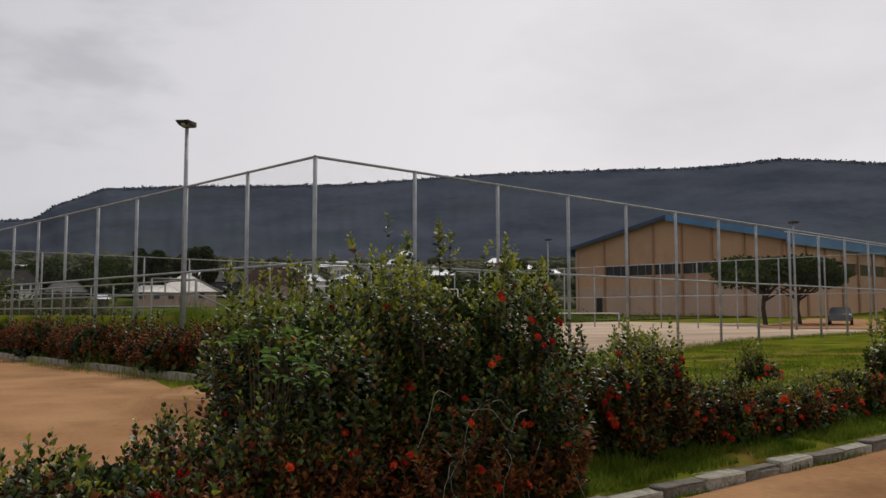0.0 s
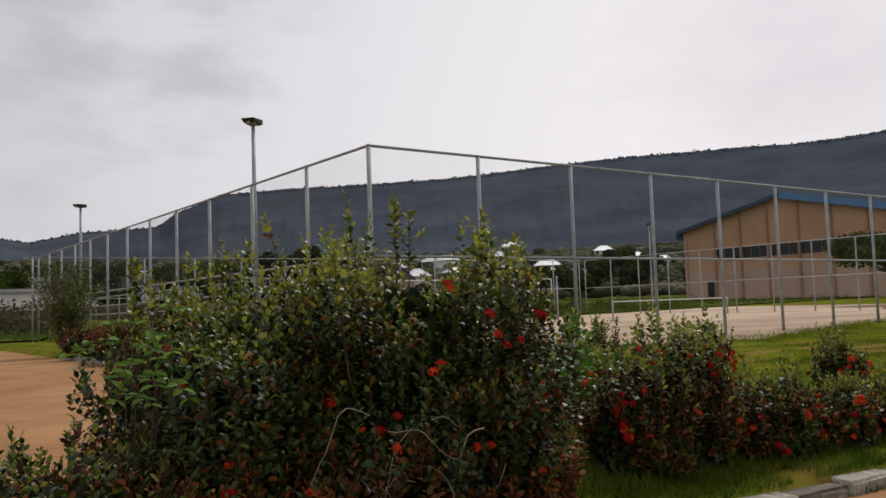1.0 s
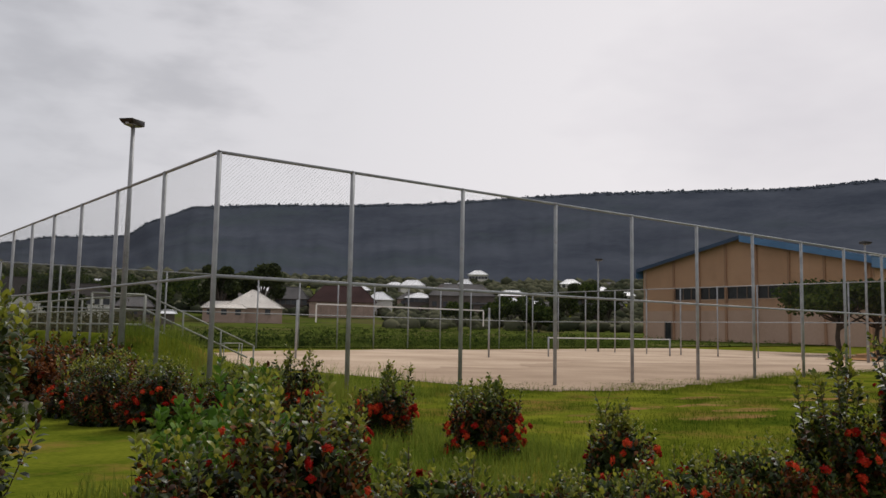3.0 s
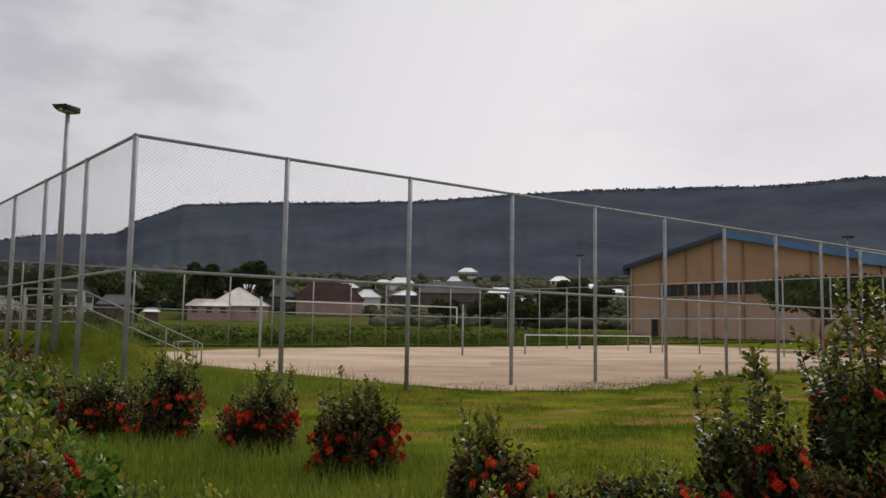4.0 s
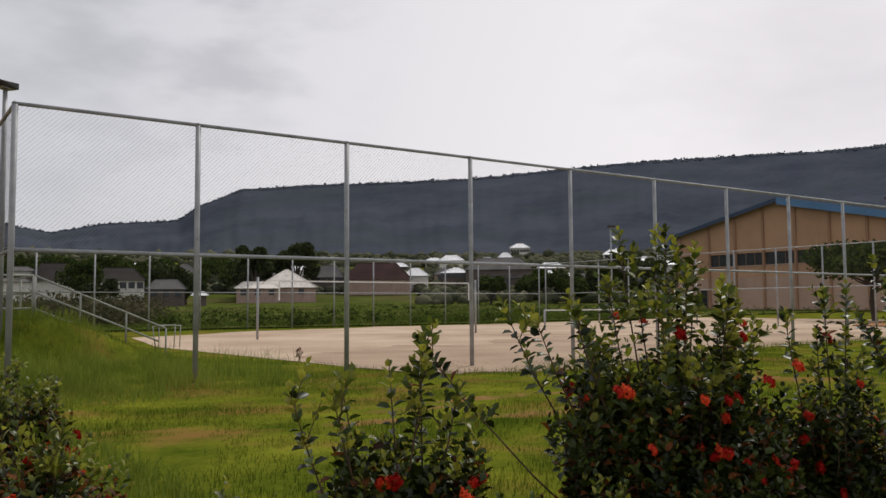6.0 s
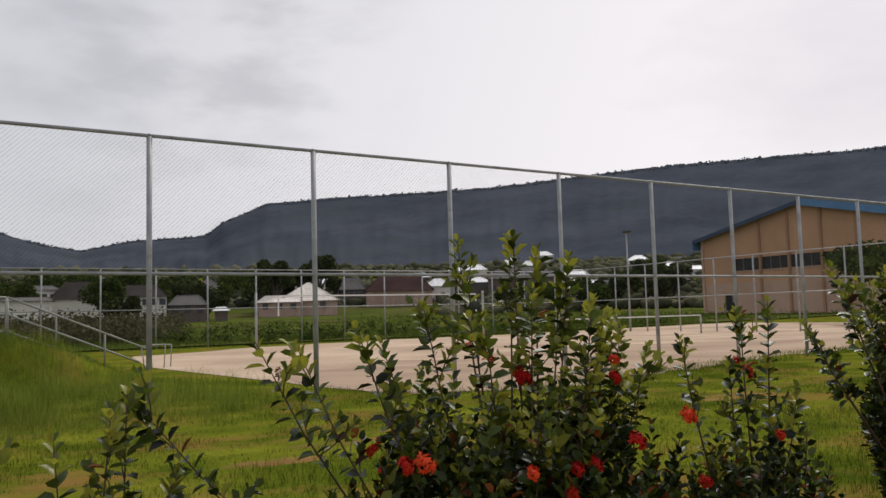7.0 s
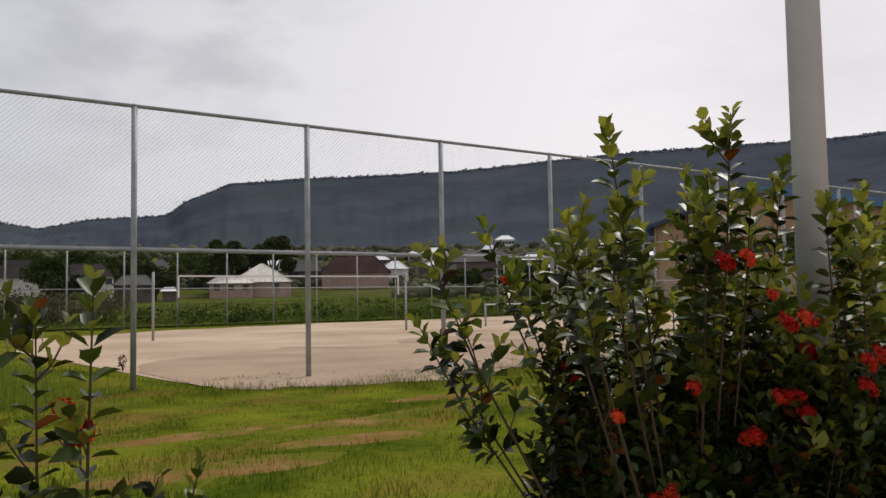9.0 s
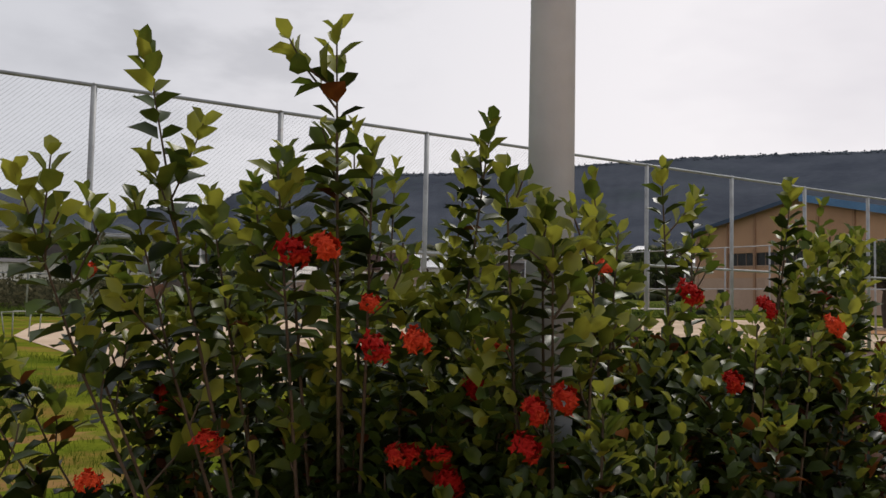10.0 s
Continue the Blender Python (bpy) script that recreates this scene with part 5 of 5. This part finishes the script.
# the hedge behind the far kerb of the yard
for k in range(12):
    yy = -1.2 + k * 1.35
    shrub(-2.28 + 0.25 * math.sin(k * 2.1), yy, 0.75, 0.85, 1.12 + 0.14 * math.sin(k * 1.7), 170, 140 + k, "dark reddish hedge shrub behind the kerb", 2, rusty=0.75, leaf=0.085, young=0.15, pairs=(5, 8), fill=1.0)
for k, (wx, wy, ww, wh) in enumerate([(-3.75, -9.3, 0.5, 0.82), (-3.5, -9.85, 0.36, 0.55), (-4.0, -10.0, 0.42, 0.66)]):
    shrub(wx, wy, ww, ww, wh, 110, 160 + k, "bright green leafy weed growing in the grass", 0, young=0.3, rusty=0.02, leaf=0.095, leaf_mat=M_WEED, young_mat=M_YOUNG, name="weed_bush", category="weed", spiky=0.4, fill=0.3)
# the open shrubs with long shoots beside the road
shrub(0.0, -11.65, 0.34, 0.32, 0.82, 280, 201, "ixora shrub with dark glossy leaves and long shoots", 10, fine=True, rusty=0.15, young=0.45, spiky=0.4, fill=1.3,
      tips=[(-0.38, -11.7, 1.23), (-0.3, -11.62, 1.26), (-0.12, -11.7, 1.30), (0.03, -11.72, 1.38), (0.1, -11.6, 1.41), (-0.5, -11.58, 1.22), (0.22, -11.7, 1.2)])
shrub(0.6, -11.9, 0.42, 0.32, 0.52, 240, 210, "low ixora shrub with rusty leaves and red flowers", 24, rusty=0.5, young=0.3, spiky=0.3, fill=0.9, fl_size=0.9)
shrub(1.52, -11.75, 0.74, 0.44, 1.14, 760, 202, "ixora shrub with red flowers and tall leafy shoots", 18, fine=True, rusty=0.08, young=0.46, spiky=0.3, fill=1.3, leaf=0.054, cluster=0.3, fl_size=0.85,
      tips=[(1.54, -11.71, 1.93), (1.4, -11.52, 1.93), (1.61, -11.59, 1.94), (1.73, -11.62, 1.89), (1.93, -11.59, 1.87), (1.9, -11.56, 1.77), (2.1, -11.65, 1.62), (1.32, -11.7, 1.77), (1.12, -11.7, 1.67), (1.47, -11.9, 1.72), (0.12, -11.55, 1.40), (0.49, -11.66, 1.56), (0.62, -11.72, 1.52), (0.82, -11.75, 1.59), (0.97, -11.65, 1.53), (1.82, -11.85, 1.67), (2.02, -11.8, 1.55), (2.22, -11.75, 1.47), (1.22, -11.95, 1.57), (1.67, -12, 1.62)],
      blooms=[(1.79, -11.98, 1.44), (1.81, -11.97, 1.38), (1.58, -11.32, 1.49), (1.47, -11.61, 1.45), (1.43, -11.9, 1.39), (0.92, -12, 1.15), (0.85, -12.02, 1.17), (1.22, -12.18, 1.12), (1.67, -12.2, 1.17), (2.02, -12.15, 1.22), (2.07, -12.15, 0.97), (0.97, -12.1, 0.92), (1.37, -12.18, 0.87)])
shrub(2.61, -11.95, 0.36, 0.30, 0.80, 260, 203, "ixora shrub with dark glossy leaves and long shoots", 10, fine=True, rusty=0.1, young=0.3, spiky=0.4, fill=1.1, cluster=0.3, fl_size=0.85,
      tips=[(2.68, -12.03, 1.65), (2.59, -11.95, 1.59), (2.2, -11.95, 1.50), (2.9, -12, 1.26), (2.5, -11.95, 1.4)],
      blooms=[(2.65, -11.87, 1.39), (2.69, -11.9, 1.35), (2.47, -12.2, 1.12)])
shrub(4.76, -11.82, 0.60, 0.50, 1.40, 860, 204, "dense ixora shrub with red flowers and long upright shoots", 26, fine=True, rusty=0.05, young=0.85, spiky=0.22, fill=2.2, leaf=0.060, cluster=0.3, fl_size=0.95,
      tips=[(4.13, -12.03, 2.10), (4.46, -12.22, 2.15), (3.9, -12.08, 1.82), (4.95, -12.08, 2.05), (3.62, -11.8, 1.74), (4.4, -12.12, 1.91), (4.52, -12.1, 1.97), (4.55, -12.22, 1.91), (4.35, -12.2, 1.87), (4.67, -11.88, 2.03), (5.09, -11.77, 2.01), (3.98, -11.94, 1.77), (4.28, -12, 1.81), (4.83, -11.81, 1.95), (4.46, -11.75, 1.89), (3.95, -11.39, 1.47), (3.82, -11.44, 1.53), (4.12, -12.02, 1.79), (4.12, -11.42, 1.87), (4.08, -11.62, 1.71)],
      blooms=[(4.36, -12.25, 1.69), (4.43, -12.28, 1.71), (4.51, -12.3, 1.6), (4.21, -12.24, 1.34), (4.59, -12.37, 1.52), (4.48, -12.37, 1.51), (4.85, -12.4, 1.39), (4.92, -12.4, 1.41), (4.8, -12.42, 1.31), (4.05, -12.12, 1.26), (4.1, -11.57, 1.66)])
shrub(5.85, -11.92, 0.80, 0.5, 1.52, 1000, 205, "dense ixora shrub with yellowish tips beside the lamp post", 12, fine=True, rusty=0.08, young=0.95, spiky=0.3, fill=2.0, leaf=0.060, fl_low=False, cluster=0.3,
      tips=[(5.36, -12.0, 1.96), (5.66, -11.98, 2.02), (5.95, -11.85, 1.97), (6.27, -12.0, 2.02), (6.62, -12.0, 1.88), (6.45, -11.9, 1.9), (5.5, -11.85, 1.92)], blooms=[(5.45, -12.27, 1.63), (5.7, -12.32, 1.61), (6, -12.32, 1.56)])
shrub(5.0, -12.3, 0.42, 0.24, 1.2, 420, 208, "ixora shrub before the foot of the lamp post", 5, fine=True, rusty=0.06, young=0.5, spiky=0.35, fill=1.1, leaf=0.058, cluster=0.2,
      tips=[(4.85, -12.28, 1.9), (4.97, -12.26, 1.84), (5.1, -12.3, 1.8), (4.92, -12.36, 1.76), (5.22, -12.25, 1.78)])
shrub(7.2, -12.12, 0.7, 0.5, 1.2, 400, 206, "lower ixora shrub in the roadside hedge", 8, rusty=0.2, young=0.45, spiky=0.3)
shrub(9.3, -12.42, 0.7, 0.5, 1.0, 260, 207, "ixora shrub in the roadside hedge", 8, rusty=0.1, young=0.4, spiky=0.3)


# dry bare twigs hanging out of the big shrub
tw = thing("dry_twigs", (-6.68, -11.25, LIFT), "pale dry bare twigs hanging from the large shrub", "twigs")
trng = np.random.default_rng(77)
for k in range(15):
    p = Vector((trng.uniform(-0.45, 0.65), trng.uniform(-0.36, -0.22), trng.uniform(0.30, 0.72)))
    d = Vector((trng.uniform(-0.7, 0.7), trng.uniform(-0.25, 0.0), trng.uniform(-0.4, 0.5)))
    pts = [p.copy()]
    for j in range(10):
        d += Vector((trng.normal() * 0.30, trng.normal() * 0.16, -0.26 + trng.normal() * 0.22))
        d.normalize()
        p = p + d * trng.uniform(0.035, 0.075)
        p.z = max(p.z, -0.02)
        p.y = max(p.y, -0.42)
        pts.append(p.copy())
    thick = 0.0042 if k in (3, 9) else 0.0019
    part("twig", polytube(bmesh.new(), [tuple(q) for q in pts], thick, 0.0011, 5), M_TWIG, tw)

# tall yellowish clump by the yard
bam = np.random.default_rng(91)
bt = thing("bamboo_clump", (-2.3, 17.0, 0.05), "tall yellowish green feathery clump beside the yard", "bamboo")
bm = bmesh.new()
pts = []
for k in range(46):
    a, lean = bam.uniform(0, 6.28), bam.uniform(0.2, 1.5)
    tip_ = Vector((math.cos(a) * lean, math.sin(a) * lean, bam.uniform(2.0, 3.4)))
    polytube(bm, [(tip_.x * 0.1, tip_.y * 0.1, 0), (tip_.x * 0.4, tip_.y * 0.4, tip_.z * 0.6), tuple(tip_)], 0.02, 0.006, 4)
    for t in np.linspace(0.15, 1.0, 64):
        pts.append([tip_.x * t ** 1.4 + bam.normal() * 0.14, tip_.y * t ** 1.4 + bam.normal() * 0.14, tip_.z * t + bam.normal() * 0.1])
part("canes", bm, M_STEM, bt)
v, f = leaf_cards(np.array(pts), 0.22, bam, 4.0)
part("leaves", mesh_from("leaves", v, f, M_BAMBOO), M_BAMBOO, bt)


# ---- kerbs ----
def kerb_block_mesh(seed, mat, length=0.48):
    rng = np.random.default_rng(seed)
    bm = bmesh.new()
    box(bm, 0.004, length - 0.004, -0.075, 0.075, -0.16, 0.15, bevel=0.018)
    for vert in bm.verts:
        vert.co += Vector((rng.normal(), rng.normal(), rng.normal())) * 0.007
    me = bpy.data.meshes.new("kerb_block")
    bm.to_mesh(me)
    bm.free()
    me.materials.append(mat)
    return me


kerb_meshes = [kerb_block_mesh(s, M_KERB_W if s % 2 == 0 else M_KERB_B) for s in range(6)]
kerb = thing("kerb", (0, 0, 0), "worn black and white painted concrete kerb along the road", "kerb", kind="structure")
kturn = math.degrees(math.atan(KERB_SLOPE))
for k in range(48):
    q = -10.5 + k * 0.478
    b = part("kerb_block", kerb_meshes[(k * 5 + (k % 2)) % 6 if (k * 5 + (k % 2)) % 2 == k % 2 else (k * 5 + (k % 2) + 1) % 6], None, kerb)
    b.matrix_local = pose(q, float(kerb_y(q)), float(np.clip(-0.14 + 0.02 * (q + 6.0), -0.35, 0.12)) + LIFT - 0.055 + 0.008 * math.sin(k * 2.3), 0.8 * math.sin(k * 1.7), 0.6 * math.sin(k * 3.1), kturn)
kerb2 = thing("kerb", (0, 0, 0), "pale concrete kerb at the edge of the dirt yard", "kerb", kind="structure")
for k in range(36):
    b = part("kerb_block", kerb_meshes[(k % 3) * 2], None, kerb2)
    b.matrix_local = pose(-2.85, -2.5 + k * 0.5, 0.06, 0, 0, 90)


# ---- grass ----
def blades(name, x, y, h, w, mat, seed, label, lean=0.5):
    rng = np.random.default_rng(seed)
    n = len(x)
    z = land(x, y)
    a = rng.uniform(0, 2 * math.pi, n)
    l = rng.uniform(0.0, lean, n) * h
    b = rng.uniform(0, 2 * math.pi, n)
    p = np.stack([x, y, z - 0.005], -1)
    s = np.stack([np.cos(a), np.sin(a), np.zeros(n)], -1) * (w / 2)[:, None]
    t = p + np.stack([np.cos(b) * l, np.sin(b) * l, h], -1)
    mid = p + np.stack([np.cos(b) * l * 0.3, np.sin(b) * l * 0.3, h * 0.6], -1)
    v = np.stack([p - s, p + s, mid + s * 0.7, t, mid - s * 0.7], 1).reshape(-1, 3)
    i = np.arange(n)[:, None] * 5
    f = np.concatenate([i + np.array([[0, 1, 2]]), i + np.array([[0, 2, 4]]), i + np.array([[4, 2, 3]])])
    ob = part(name, mesh_from(name, v, f, mat), None, None)
    return tagged(ob, label, "grass", kind="stuff")


def build_grass():
    rng = np.random.default_rng(21)
    # lawn, thicker towards the hedge
    n = 150000
    x, y = rng.uniform(-5.5, 17, n), -11.6 + 12.5 * rng.uniform(0, 1, n) ** 1.5
    keep = (x > -2.6) | (y < -8.7)
    patch = np.array([noise.noise(Vector((a * 0.45, b * 0.45, 7.1))) for a, b in zip(x, y)])
    tuft = np.array([noise.noise(Vector((a * 3.1, b * 3.1, 2.7))) for a, b in zip(x, y)])
    keep &= patch + 0.5 * tuft > -0.24 + rng.normal(size=n) * 0.12
    for bx, by, ba, bb in BARE:
        keep &= ~((((x - bx) / ba) ** 2 + ((y - by) / bb) ** 2 < rng.uniform(0.5, 1.1, n)) & (rng.uniform(size=n) < 0.55))
    x, y, patch, tuft = x[keep], y[keep], patch[keep], tuft[keep]
    h = rng.uniform(0.014, 0.050, len(x)) * np.clip(1.0 + 1.8 * patch + 1.5 * tuft, 0.4, 2.6)
    blades("lawn_grass", x, y, h, rng.uniform(0.004, 0.009, len(x)), M_GRASS, 22, "short patchy green lawn grass", 0.8)
    # verge beside the kerb
    n = 34000
    x = rng.uniform(-9, 5, n)
    y = kerb_y(x) + 0.08 + 1.0 * rng.uniform(0, 1, n) ** 1.2
    tuft = np.array([noise.noise(Vector((a * 2.6, b * 2.6, 1.9))) for a, b in zip(x, y)])
    keep = tuft > -0.42
    x, y, tuft = x[keep], y[keep], tuft[keep]
    foot = rng.uniform(-9, 5, 1500)
    foot = foot[np.array([noise.noise(Vector((a * 1.9, 0.3, 8.0))) for a in foot]) > 0.02]
    x, y = np.concatenate([x, foot]), np.concatenate([y, kerb_y(foot) - 0.085 - 0.03 * rng.uniform(0, 1, len(foot))])
    tuft = np.concatenate([tuft, np.zeros(len(foot))])
    n = len(x)
    blades("verge_grass", x, y, rng.uniform(0.03, 0.09, n) * (1 + 1.6 * np.clip(tuft, 0, 1)), rng.uniform(0.004, 0.010, n), M_VERGE, 23, "bright green verge grass beside the kerb", 0.9)
    # tall grass at the fence corner and on the bank, and weeds at the foot of the fence
    n = 52000
    x, y = rng.uniform(-3.6, 5.6, n), rng.uniform(-3.0, 9.5, n)
    keep = rng.uniform(size=n) < np.clip(1.2 - np.abs(x - 0.6) / 4.2, 0.05, 1) * np.clip((y + 3.6) / 2.5, 0, 1)
    x, y = x[keep], y[keep]
    tuft = np.array([noise.noise(Vector((a * 1.1, b * 1.1, 4.4))) for a, b in zip(x, y)])
    blades("tall_grass", x, y, rng.uniform(0.08, 0.34, len(x)) * np.clip(1.0 + 1.9 * tuft, 0.25, 1.9) * np.clip((y + 4) / 4, 0.4, 1), rng.uniform(0.006, 0.014, len(x)), M_DRYGRASS, 24, "tall rank grass at the fence corner and bank", 0.6)
    n = 9000
    x = rng.uniform(3, 42, n)
    y = np.interp(x, [3, 6.0, 6.8, 8.5, 11, 15, 21.5, 30, 44], [9, 5.2, -0.6, -2.0, -2.2, -0.9, 0.9, 1.5, 1.5]) + rng.normal(size=n) * 0.45 - 0.3
    blades("edge_grass", x, y, rng.uniform(0.04, 0.16, n), rng.uniform(0.006, 0.014, n), M_GRASS, 25, "grass tufts along the edge of the dirt court", 0.8)
    n = 22000
    x, y = rng.uniform(-1, 60, n), 33.4 + rng.uniform(0, 1, n) ** 1.4 * 20
    blades("field_grass", x, y, rng.uniform(0.1, 0.5, n) * np.clip((y - 32.8) / 5, 0.25, 1), rng.uniform(0.02, 0.045, n), M_FIELDGRASS, 26, "long green grass in the field behind the court", 0.6)
    # rough grass behind the small shrubs and among the hedge
    n = 16000
    x, y = rng.uniform(-4.6, -0.2, n), rng.uniform(-10.6, -5.5, n)
    keep = (x > -2.6) | (y < -8.8)
    x, y = x[keep], y[keep]
    blades("rough_grass", x, y, rng.uniform(0.06, 0.22, len(x)), rng.uniform(0.004, 0.009, len(x)), M_DRYGRASS, 27, "rough grass round the single shrubs", 0.7)


build_grass()
